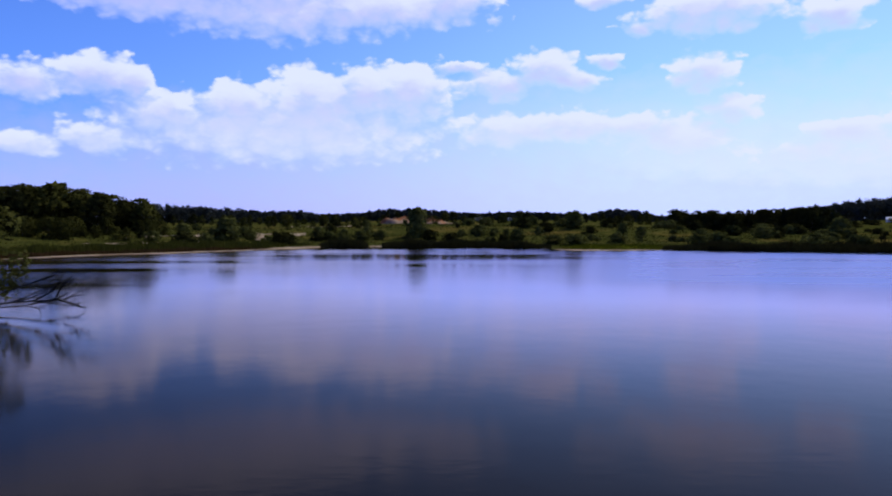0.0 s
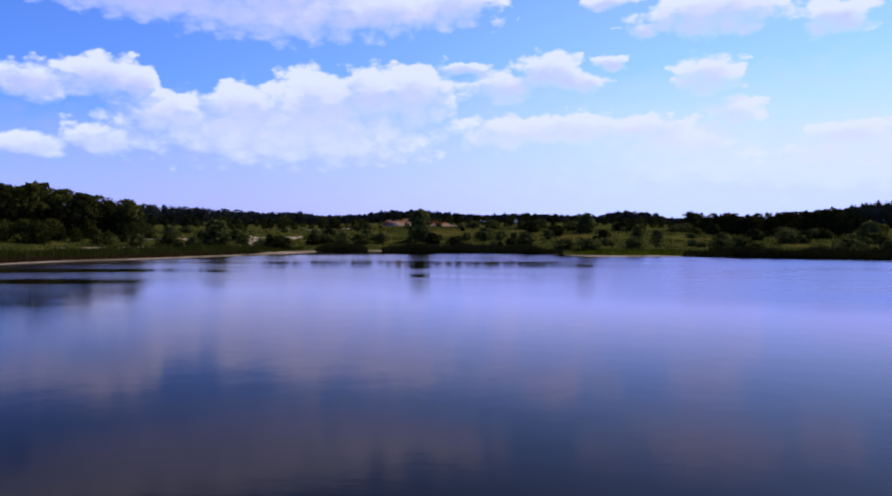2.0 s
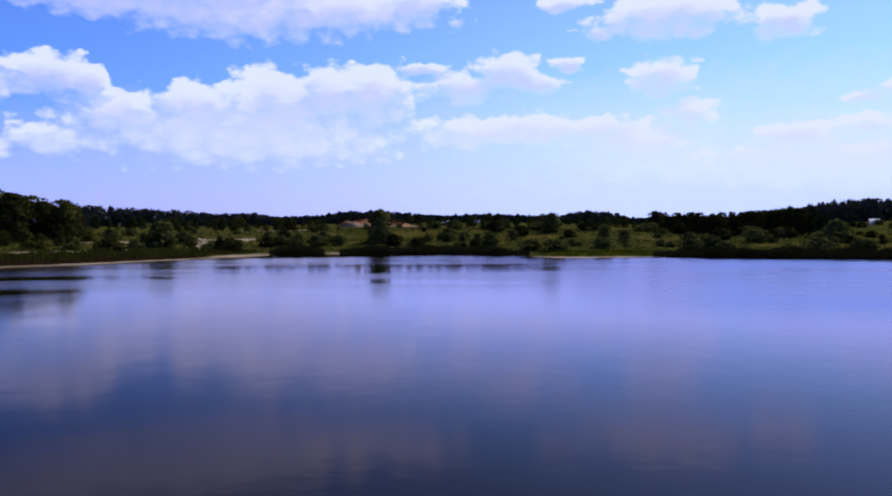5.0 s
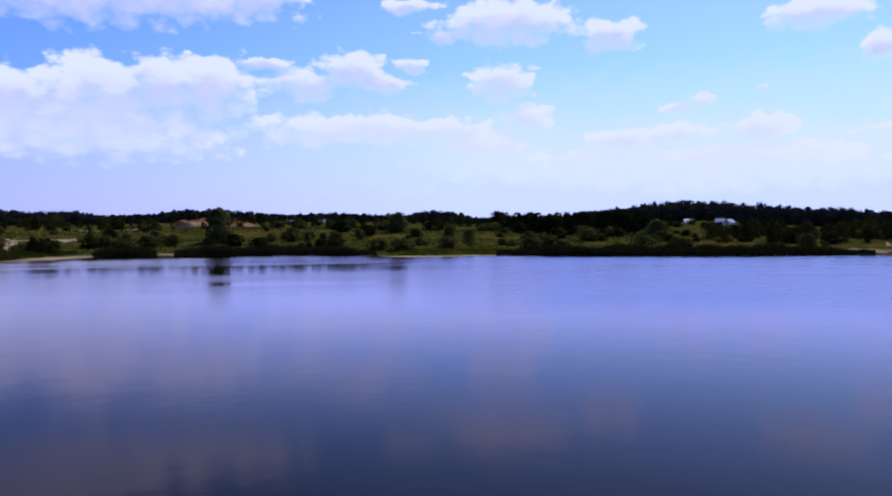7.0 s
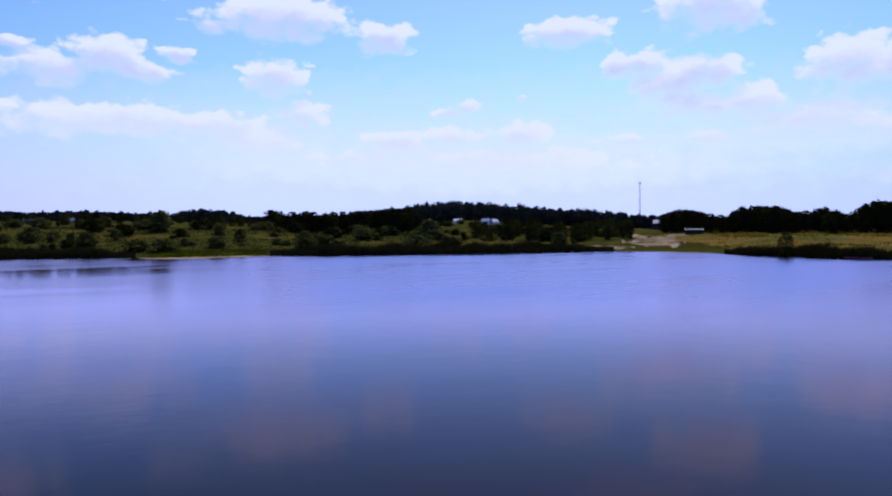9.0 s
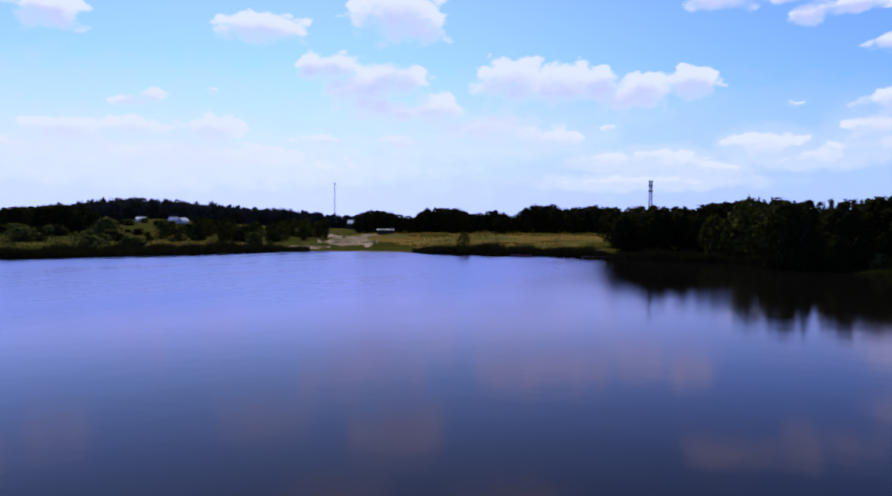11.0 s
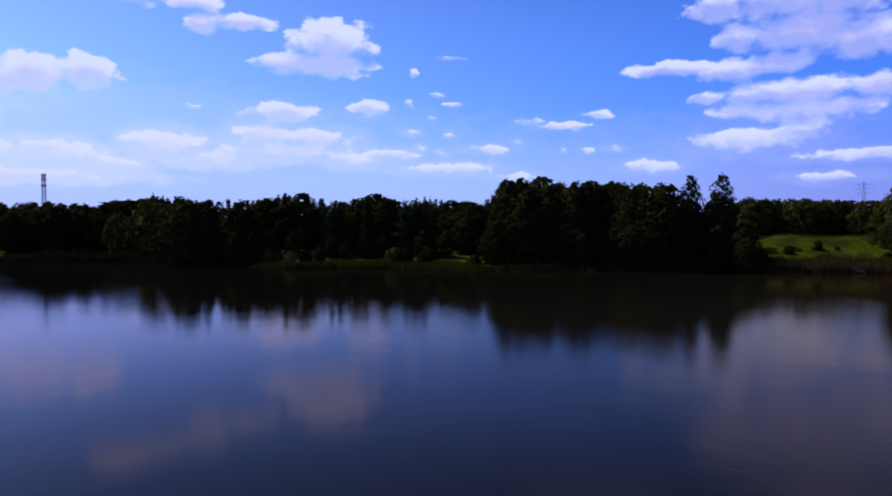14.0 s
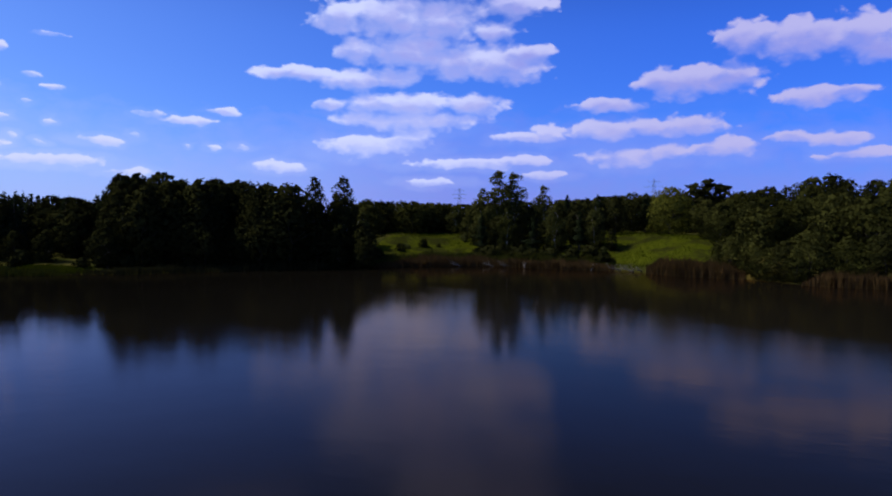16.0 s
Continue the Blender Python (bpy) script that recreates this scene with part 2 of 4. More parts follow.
    shader = sector(cuts[-2], cuts[-1])
    for lo, hi in reversed(list(zip(cuts[:-2], cuts[1:-1]))):
        shader = k.add("ShaderNodeMixShader", k.math("GREATER_THAN", az, float(hi)), sector(lo, hi), shader).outputs[0]
    k.add("ShaderNodeOutputWorld", shader)


build_sky()

# ---------------------------------------------------------------- materials


def material(name):
    m = bpy.data.materials.new(name)
    m.use_nodes = True
    return m, Nodes(m.node_tree)


def principled(k, colour, rough=0.8, normal=None, metal=0.0, spec=0.3):
    p = k.add("ShaderNodeBsdfPrincipled")
    k.feed(p.inputs["Base Color"], colour)
    k.feed(p.inputs["Roughness"], rough)
    k.feed(p.inputs["Metallic"], metal)
    k.feed(p.inputs["Specular IOR Level"], spec)
    if normal is not None:
        k.feed(p.inputs["Normal"], normal)
    return p.outputs[0]


def foliage(name, a, b, through=0.25):
    """Leaves: two greens mixed from tree to tree and from clump to clump, with light coming through."""
    m, k = material(name)
    one = k.add("ShaderNodeObjectInfo").outputs["Random"]
    clump = k.add("ShaderNodeNewGeometry").outputs["Random Per Island"]
    spot, _ = k.noise(k.add("ShaderNodeTexCoord").outputs["Object"], 0.35, 3.0)
    f = k.math("ADD", k.math("MULTIPLY", one, 0.45), k.math("ADD", k.math("MULTIPLY", clump, 0.35), k.math("MULTIPLY", k.math("SUBTRACT", spot, 0.5), 0.9)), clamp=True)
    c = k.mix(f, (*a, 1), (*b, 1))
    d = k.add("ShaderNodeBsdfDiffuse", c).outputs[0]
    t = k.add("ShaderNodeBsdfTranslucent", c).outputs[0]
    k.add("ShaderNodeOutputMaterial", k.add("ShaderNodeMixShader", through, d, t))
    return m


def speckled(name, a, b, scale, rough=0.85, c=None, bump=0.0, big=0.06):
    """A ground or wood surface: grain and large stains, at object scale in metres."""
    m, k = material(name)
    at = k.add("ShaderNodeTexCoord").outputs["Object"]
    fine, _ = k.noise(at, scale, 6.0, 0.6)
    wide, _ = k.noise(at, big, 4.0, 0.6)
    col = k.mix(k.ramp(fine, 0.3, 0.7), (*a, 1), (*b, 1))
    if c:
        col = k.mix(k.ramp(wide, 0.45, 0.62), col, (*c, 1))
    normal = None
    if bump:
        n = k.add("ShaderNodeBump")
        k.feed(n.inputs["Height"], fine)
        k.feed(n.inputs["Distance"], bump)
        normal = n.outputs[0]
    k.add("ShaderNodeOutputMaterial", principled(k, col, rough, normal, spec=0.2 if rough < 0.8 else 0.03))
    return m


LEAF_DARK = foliage("leaf_dark", (0.018, 0.0195, 0.006), (0.046, 0.045, 0.011), 0.1)
LEAF_PINE = foliage("needle_dark", (0.014, 0.02, 0.008), (0.032, 0.04, 0.013), 0.06)
LEAF_BIRCH = foliage("leaf_birch", (0.05, 0.054, 0.012), (0.11, 0.108, 0.026), 0.3)
LEAF_LIGHT = foliage("leaf_light", (0.085, 0.088, 0.012), (0.16, 0.155, 0.022), 0.3)
LEAF_WILLOW = foliage("leaf_willow", (0.032, 0.034, 0.0075), (0.078, 0.076, 0.016), 0.14)
LEAF_BUSH = foliage("leaf_bush", (0.058, 0.064, 0.016), (0.14, 0.142, 0.04), 0.25)
# distance haze mixed into the leaf colour: paler and greyer
LEAF_HAZED = foliage("leaf_hazed", (0.038, 0.042, 0.034), (0.074, 0.076, 0.05), 0.1)
REED_DARK = foliage("reed_dark", (0.024, 0.022, 0.008), (0.05, 0.046, 0.014), 0.2)
REED_GREEN = foliage("reed_green", (0.036, 0.042, 0.006), (0.08, 0.078, 0.014), 0.25)
REED_TAN = foliage("reed_tan", (0.055, 0.033, 0.012), (0.12, 0.072, 0.026), 0.2)
GRASS_BLADE = foliage("grass_blade", (0.034, 0.04, 0.008), (0.075, 0.073, 0.015), 0.2)
GRASS_DRY = foliage("grass_dry", (0.13, 0.088, 0.007), (0.21, 0.13, 0.012), 0.3)
GRASS_LAWN = foliage("grass_lawn", (0.05, 0.062, 0.003), (0.1, 0.108, 0.007), 0.25)
BARK = speckled("bark", (0.045, 0.035, 0.026), (0.1, 0.085, 0.07), 6.0)
BARK_BIRCH = speckled("bark_birch", (0.5, 0.48, 0.44), (0.12, 0.1, 0.09), 1.4)
DEAD_WOOD = speckled("dead_wood", (0.025, 0.021, 0.018), (0.06, 0.052, 0.045), 5.0)
DRIFTWOOD = speckled("driftwood", (0.12, 0.105, 0.085), (0.27, 0.24, 0.2), 3.0)
SAND = speckled("sand", (0.3, 0.215, 0.135), (0.42, 0.32, 0.21), 1.5, 0.95, (0.2, 0.14, 0.08), 0.05)
CLAY = speckled("clay", (0.26, 0.1, 0.035), (0.36, 0.16, 0.07), 0.4, 0.95, (0.38, 0.26, 0.16), 0.3)
METAL = speckled("galvanised", (0.16, 0.17, 0.19), (0.26, 0.27, 0.3), 2.0, 0.5)
ROOF_PALE = speckled("roof_pale", (0.62, 0.62, 0.64), (0.75, 0.75, 0.77), 1.0, 0.35)
WALL_PALE = speckled("wall_pale", (0.55, 0.53, 0.5), (0.68, 0.66, 0.62), 1.0)
WALL_DARK = speckled("wall_dark", (0.04, 0.03, 0.025), (0.075, 0.06, 0.05), 2.0)
PAINT_RED = speckled("paint_red", (0.4, 0.09, 0.07), (0.5, 0.16, 0.12), 3.0, 0.5)
STONE = speckled("stone", (0.25, 0.22, 0.19), (0.4, 0.37, 0.33), 2.0, 0.9, bump=0.1)


def ground_material():
    """Meadow: green and dry grass in patches, bare soil showing."""
    m, k = material("meadow")
    at = k.add("ShaderNodeTexCoord").outputs["Object"]
    fine, _ = k.noise(at, 0.9, 7.0, 0.65)
    mid, _ = k.noise(at, 0.07, 5.0, 0.6, 0.4)
    wide, _ = k.noise(at, 0.016, 4.0, 0.55)
    c = k.mix(k.ramp(fine, 0.3, 0.7), (0.034, 0.039, 0.008, 1), (0.07, 0.071, 0.014, 1))
    c = k.mix(k.ramp(mid, 0.5, 0.66), c, (0.1, 0.085, 0.019, 1))
    c = k.mix(k.math("MULTIPLY", k.ramp(wide, 0.54, 0.68), 0.5), c, (0.17, 0.11, 0.025, 1))
    c = k.mix(k.math("MULTIPLY", k.ramp(k.math("MULTIPLY", mid, fine), 0.36, 0.44), 0.6), c, (0.2, 0.13, 0.07, 1))
    n = k.add("ShaderNodeBump")
    k.feed(n.inputs["Height"], fine)
    k.feed(n.inputs["Distance"], 0.35)
    soil = k.add("ShaderNodeBsdfDiffuse", c)
    k.feed(soil.inputs["Normal"], n.outputs[0])
    k.add("ShaderNodeOutputMaterial", soil)
    return m


def lawn_material():
    m, k = material("fresh_grass")
    at = k.add("ShaderNodeTexCoord").outputs["Object"]
    fine, _ = k.noise(at, 1.1, 6.0, 0.65)
    mid, _ = k.noise(at, 0.12, 5.0, 0.6, 0.4)
    c = k.mix(k.ramp(fine, 0.3, 0.7), (0.05, 0.062, 0.003, 1), (0.098, 0.107, 0.007, 1))
    c = k.mix(k.ramp(mid, 0.44, 0.62), c, (0.036, 0.038, 0.007, 1))
    n = k.add("ShaderNodeBump")
    k.feed(n.inputs["Height"], fine)
    k.feed(n.inputs["Distance"], 0.4)
    soil = k.add("ShaderNodeBsdfDiffuse", c)
    k.feed(soil.inputs["Normal"], n.outputs[0])
    k.add("ShaderNodeOutputMaterial", soil)
    return m


def water_material():
    """Still lake water: dark and murky, glossy, with light ripples in drifting patches. Reflected colour is partly
    painted in by place.
    """
    m, k = material("lake_water")
    at = k.add("ShaderNodeTexCoord").outputs["Object"]
    calm, _ = k.noise(k.vec("MULTIPLY", at, (0.35, 1.3, 1.0)), 0.022, 4.0, 0.6, 0.5)
    ripple, _ = k.noise(k.vec("MULTIPLY", at, (0.7, 1.3, 1.0)), 1.3, 3.0, 0.55)
    swell, _ = k.noise(at, 0.22, 2.0)
    murk, _ = k.noise(at, 0.03, 3.0)
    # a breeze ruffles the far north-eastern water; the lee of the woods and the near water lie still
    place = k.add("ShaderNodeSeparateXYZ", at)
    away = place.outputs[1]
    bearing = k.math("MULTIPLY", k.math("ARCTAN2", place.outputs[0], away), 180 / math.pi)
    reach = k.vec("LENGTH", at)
    # north grades the painted reflection below: body colour, tint and gloss
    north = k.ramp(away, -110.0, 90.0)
    breeze = k.math("MULTIPLY", k.math("MULTIPLY", k.ramp(bearing, 4.0, 24.0), k.ramp(bearing, 62.0, 76.0, 1.0, 0.0)), k.ramp(reach, 60.0, 130.0))
    streak = k.math("MULTIPLY", k.ramp(calm, 0.4, 0.54), k.ramp(reach, 85.0, 180.0))
    open_water = k.math("MAXIMUM", k.math("MULTIPLY", breeze, k.ramp(calm, 0.3, 0.6, 0.75, 1.0)), k.math("MULTIPLY", streak, k.ramp(bearing, 60.0, 80.0, 0.45, 0.0)))
    rough = k.math("ADD", k.ramp(calm, 0.35, 0.7, 0.095, 0.145), k.math("MULTIPLY", open_water, 0.2))
    # murky body, browner southward to carry the dull tone of its reflections
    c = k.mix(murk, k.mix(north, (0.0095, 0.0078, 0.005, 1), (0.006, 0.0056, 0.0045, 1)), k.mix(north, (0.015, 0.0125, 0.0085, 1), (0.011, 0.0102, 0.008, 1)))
    n = k.add("ShaderNodeBump")
    k.feed(n.inputs["Height"], k.math("ADD", k.math("MULTIPLY", ripple, k.ramp(calm, 0.35, 0.65, 0.3, 1.0)), k.math("MULTIPLY", swell, 2.0)))
    k.feed(n.inputs["Distance"], 0.007)
    body = k.add("ShaderNodeBsdfDiffuse", c)
    # reflected light tinted by colour: brown south, violet-blue north-east, greyer north-west
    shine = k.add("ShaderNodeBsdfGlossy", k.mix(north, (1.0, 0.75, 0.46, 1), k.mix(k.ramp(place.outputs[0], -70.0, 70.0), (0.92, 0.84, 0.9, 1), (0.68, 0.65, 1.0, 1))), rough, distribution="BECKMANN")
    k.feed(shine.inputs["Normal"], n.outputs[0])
    # reflections dimmed by a lower index to the south and west
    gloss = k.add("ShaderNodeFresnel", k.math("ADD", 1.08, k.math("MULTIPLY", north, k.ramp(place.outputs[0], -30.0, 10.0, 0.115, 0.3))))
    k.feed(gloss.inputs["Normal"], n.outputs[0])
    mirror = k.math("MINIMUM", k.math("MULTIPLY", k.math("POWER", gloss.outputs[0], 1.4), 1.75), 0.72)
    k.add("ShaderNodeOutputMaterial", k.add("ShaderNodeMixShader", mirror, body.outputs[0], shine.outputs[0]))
    return m


# ---------------------------------------------------------------- helpers


def mesh_from(name, verts, faces, mat, smooth=False):
    me = bpy.data.meshes.new(name)
    me.from_pydata([tuple(v) for v in verts], [], [tuple(f) for f in faces])
    me.materials.append(mat)
    if smooth:
        me.polygons.foreach_set("use_smooth", [True] * len(me.polygons))
    me.update()
    return me


def soft_normals(ob, normals):
    """Leaves take the light as the whole crown's surface does."""
    ob.data.polygons.foreach_set("use_smooth", [True] * len(ob.data.polygons))
    ob.data.normals_split_custom_set_from_vertices([tuple(n) for n in normals])


def thing(name, verts, faces, mat, label="", category="", group="", kind="", smooth=False):
    return tagged(new(name, mesh_from(name, verts, faces, mat, smooth)), label, category, group, kind)


def child(name, verts, faces, mat, parent, label="", smooth=False):
    ob = new(name, mesh_from(name, verts, faces, mat, smooth))
    ob.parent = parent
    return tagged(ob, label)


class Shape:
    """Vertices and faces of one mesh, gathered piece by piece."""

    def __init__(self):
        self.v, self.f = [], []

    def tube(self, points, radii, sides=6):
        start = len(self.v)
        pts = [Vector(p) for p in points]
        for i, (p, r) in enumerate(zip(pts, radii)):
            d = (pts[min(i + 1, len(pts) - 1)] - pts[max(i - 1, 0)]).normalized()
            a = d.orthogonal().normalized()
            b = d.cross(a)
            for j in range(sides):
                w = 2 * math.pi * j / sides
                self.v.append(p + (a * math.cos(w) + b * math.sin(w)) * r)
        for i in range(len(pts) - 1):
            for j in range(sides):
                k = (j + 1) % sides
                o = start + i * sides
                self.f.append((o + j, o + k, o + sides + k, o + sides + j))
        self.f.append(tuple(start + j for j in reversed(range(sides))))
        self.f.append(tuple(start + (len(pts) - 1) * sides + j for j in range(sides)))
        return self

    def box(self, x0, y0, z0, x1, y1, z1):
        o = len(self.v)
        self.v += [Vector(p) for p in ((x0, y0, z0), (x1, y0, z0), (x1, y1, z0), (x0, y1, z0), (x0, y0, z1), (x1, y0, z1), (x1, y1, z1), (x0, y1, z1))]
        self.f += [tuple(o + i for i in q) for q in ((3, 2, 1, 0), (4, 5, 6, 7), (0, 1, 5, 4), (1, 2, 6, 5), (2, 3, 7, 6), (3, 0, 4, 7))]
        return self


def polar(az, d):
    return math.sin(radians(az)) * d, math.cos(radians(az)) * d


# ---------------------------------------------------------------- lake and land
# the waterline round the lake: bearing and distance from its middle
SHORE = [(-180, 150), (-150, 130), (-120, 105), (-95, 90), (-75, 82), (-60, 79), (-52.5, 78), (-48.8, 106), (-44.5, 168), (-38.1, 219),
         (-31.7, 236), (-25, 243), (-17.5, 267), (-12.6, 294), (-11.2, 303), (-9.7, 301), (-6.6, 304), (-3.5, 294), (1.8, 298), (6, 290),
         (9.6, 278), (11, 265), (15, 267), (19, 277), (20.2, 279), (24, 276), (30.2, 280), (36.9, 292), (42.9, 311), (47, 320), (51, 315), (54.5, 306),
         (56.6, 292), (61, 287), (67.6, 275), (71.7, 268), (76.5, 255)]
SHORE += [(80, 249), (84, 233), (88, 212), (91.8, 198), (95, 202), (102.3, 193), (109, 184), (118, 190), (130, 205), (136.3, 211),
          (143.4, 197), (147.4, 196), (152, 181), (156.2, 177), (160, 166), (166, 165), (180, 150)]
# how the land rises behind it: bearing, then height 10, 40, 110, 250 and 600 m from the water
LAND = [(-180, 1, 3, 6, 8, 9), (-60, 1.5, 4, 7, 9, 10), (-38, 0.8, 2, 7.6, 9, 10), (-12, 0.8, 2, 8, 11, 15), (8, 0.8, 3, 9, 12.5, 17),
        (25, 0.8, 2.5, 5.5, 8, 13), (35, 0.8, 2.5, 5.2, 13, 20), (42, 0.8, 2.5, 5.5, 11, 18), (50, 1, 3, 6.5, 8, 9), (70, 1, 3, 6.5, 8, 10),
        (125, 1, 2.5, 6, 9, 10), (129, 1.2, 8.6, 10.6, 11, 12), (141, 1.2, 8.4, 10.6, 11, 12), (148, 1.8, 9.5, 11, 12, 12), (158, 1.5, 8, 10, 11, 12),
        (180, 1, 3, 6, 8, 9)]
S_AZ, S_D = [np.array(c, float) for c in zip(*SHORE)]
L_AZ = np.array([r[0] for r in LAND], float)
L_H = [np.array([r[i] for r in LAND], float) for i in range(1, 6)]


def wrap(az):
    return (az + 180.0) % 360.0 - 180.0


def shore_at(az):
    s = sum(np.interp(wrap(az + o), S_AZ, S_D) for o in (-0.7, 0.0, 0.7)) / 3
    return s + 1.6 * noise.noise((az * 0.55, 3.1, 0)) + 0.7 * noise.noise((az * 2.1, 9.0, 0))


LINE = [shore_at(-180 + i * 0.1) for i in range(3601)]
LEVELS = [[float(np.interp(-180 + i * 0.25, L_AZ, h)) for h in L_H] for i in range(1441)]


def waterline(az):
    u = (wrap(az) + 180) * 10
    i = min(int(u), 3599)
    return LINE[i] + (LINE[i + 1] - LINE[i]) * (u - i)


STEPS = (0, 10, 40, 110, 250, 600, 2500)


def height(az, d):
    """The land's height d metres behind the waterline."""
    if d < 0:
        return max(-3.0, d * 0.12)
    u = (wrap(az) + 180) * 4
    i = min(int(u), 1439)
    hs = [0.0] + [p + (q - p) * (u - i) for p, q in zip(LEVELS[i], LEVELS[i + 1])]
    hs.append(hs[-1] + 6)
    for j in range(6):
        if d <= STEPS[j + 1] or j == 5:
            z = hs[j] + (hs[j + 1] - hs[j]) * (d - STEPS[j]) / (STEPS[j + 1] - STEPS[j])
            break
    x, y = polar(az, waterline(az) + d)
    rough = min(1.0, d / 40)
    # a low terrace edge in the northern meadow
    z += 1.5 * max(0.0, min(1.0, (d - 88) / 7)) * max(0.0, min(1.0, (az + 12) / 5, (24 - az) / 5)) if -12 < az < 24 else 0.0
    return z + rough * (0.9 * noise.noise((x * 0.02, y * 0.02, 1)) + 0.35 * noise.noise((x * 0.09, y * 0.09, 5)))


def land(x, y):
    az = math.degrees(math.atan2(x, y))
    return height(az, math.hypot(x, y) - waterline(az))


RINGS = [-30, -8, -2, 0, 1.5, 4, 7, 11, 16, 22, 29, 37, 46, 56, 67, 79, 92, 106, 122, 140, 165, 195, 235, 290, 360, 450, 560, 700, 900, 1300, 2000, 3200, 4700]


def ground():
    n = 540
    v, f = [(0, 0, -4.0)], []
    for i in range(n):
        az = -180 + 360 * i / n
        s = waterline(az)
        for d in RINGS:
            x, y = polar(az, s + d)
            v.append((x, y, height(az, d) if d > 0 else (-0.02 if d == 0 else d * 0.12)))
    m = len(RINGS)
    for i in range(n):
        a, b = 1 + i * m, 1 + (i + 1) % n * m
        f.append((0, b, a))
        for j in range(m - 1):
            f.append((a + j, b + j, b + j + 1, a + j + 1))
    thing("ground", v, f, ground_material(), "rough summer meadow and banks sloping up round a lake", "ground", kind="structure", smooth=True)


def water():
    v, f, n = [(0, 0, 0)], [], 180
    for r in (60, 130, 200, 345):
        for i in range(n):
            v.append((*polar(360 * i / n, r), 0))
    for i in range(n):
        f.append((0, 1 + (i + 1) % n, 1 + i))
        for j in range(3):
            a, b = 1 + j * n, 1 + (j + 1) * n
            f.append((a + i, a + (i + 1) % n, b + (i + 1) % n, b + i))
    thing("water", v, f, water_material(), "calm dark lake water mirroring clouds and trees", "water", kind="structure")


def patch(name, az0, az1, d0, d1, mat, label, lift=0.12, seed=0, ragged=0.35, steps=None):
    """A sheet of another ground lying on the land between two bearings and two distances from the water, with ragged edges."""
    n = steps or max(12, int((az1 - az0) * 4))
    v, f, rows = [], [], 7
    for i in range(n + 1):
        az = az0 + (az1 - az0) * i / n
        e = min(1.0, 4.0 * min(i, n - i) / n + 0.05)
        w = (d1 - d0)
        lo = d0 + w * ragged * (0.5 + 0.5 * noise.noise((az * 1.3, seed, 0))) + w * 0.45 * (1 - e)
        hi = d1 - w * ragged * (0.5 + 0.5 * noise.noise((az * 1.7, seed, 7))) - w * 0.45 * (1 - e)
        for j in range(rows + 1):
            d = lo + (hi - lo) * j / rows
            x, y = polar(az, waterline(az) + d)
            edge = 0 if j in (0, rows) else 1
            v.append((x, y, max(height(az, d), 0.0) + (lift if edge else 0.03)))
    for i in range(n):
        for j in range(rows):
            a = i * (rows + 1) + j
            f.append((a, a + rows + 1, a + rows + 2, a + 1))
    return thing(name, v, f, mat, label, name.replace("_", " "), kind="structure", smooth=True)


ground()
water()
LAWN = lawn_material()
patch("sand_spit", -40, -11.4, -1.5, 4.2, SAND, "pale sandy edge of a grassy spit along the water", seed=1, ragged=0.3)
patch("sand_spit", -17.5, -10.6, -7, 8.5, SAND, "bare pale sandy tip of the grassy spit", 0.2, 24, 0.25)
patch("sand_spit", 8.6, 20.4, -7, 5.0, SAND, "pale sandy tip of a low grassy spit at the water", seed=2)
patch("lawn", 10.2, 19.8, 2.5, 20, LAWN, "bright green grass on a low spit at the water", seed=15, ragged=0.15)
patch("sand_slope", -31, -21, 44, 58, SAND, "strip of bare sandy soil across the western meadow", seed=16, ragged=0.6)
patch("sand_slope", -26, -12.5, 72, 92, SAND, "strip of bare sandy soil along the meadow terrace", seed=17, ragged=0.75)
patch("dirt_track", -17.3, -16.0, 36, 96, SAND, "worn brown dirt track climbing the western meadow", seed=25, ragged=0.3)
patch("sand_cove", -7.4, -5.6, -0.6, 6, SAND, "small sandy cove between dark reeds", seed=3)
patch("sand_beach", 46.3, 56.0, -0.5, 2.2, SAND, "narrow pale beach along the water", seed=4)
SOIL = speckled("bare_soil", (0.2, 0.135, 0.075), (0.36, 0.26, 0.16), 0.4, 0.95, (0.11, 0.085, 0.04), 0.2, 0.09)
patch("soil_slope", 44.8, 48.6, 1, 34, SOIL, "steep dug brown bank at the water", 0.1, 23, 0.5)
patch("soil_slope", 47.6, 52.4, 6, 104, SOIL, "disturbed bare brown soil on the slope above the beach", 0.1, 26, 0.45)
patch("sand_slope", 45.2, 46.6, 6, 17, SAND, "bare sandy bank patch above the reeds", 0.2, 6, 0.6)
patch("sand_slope", 48.4, 51.0, 44, 66, SAND, "bare sandy slope above the beach with tracks", 0.2, 5, 0.95)
patch("sand_slope", 49.0, 51.6, 72, 92, SAND, "second strip of bare sand on the slope", 0.2, 27, 0.95)
patch("sand_slope", 48.3, 49.0, 58, 125, SAND, "sandy track leading up to the shed", 0.2, 21, 0.5)
patch("sand_slope", 51.2, 52.0, 4, 60, SAND, "pale track running down to the beach beside the field", 0.2, 22, 0.5)
patch("sand_slope", -13.5, -7.0, 120, 170, SAND, "pale strip of bare sand on a terrace", seed=8, ragged=0.6)
patch("lawn", 127.3, 137.0, 5, 52, LAWN, "bright green grassy slope between the trees", seed=11, ragged=0.1)
patch("lawn", 136.6, 145.4, 5, 46, LAWN, "rough green slope below the birches", seed=14, ragged=0.1)
patch("lawn", 94, 98.6, 3, 13, LAWN, "sunlit grass before the dark wood", seed=18, ragged=0.2)
patch("lawn", 102.4, 106.2, 3, 13, LAWN, "sunlit grass before the dark wood", seed=19, ragged=0.2)
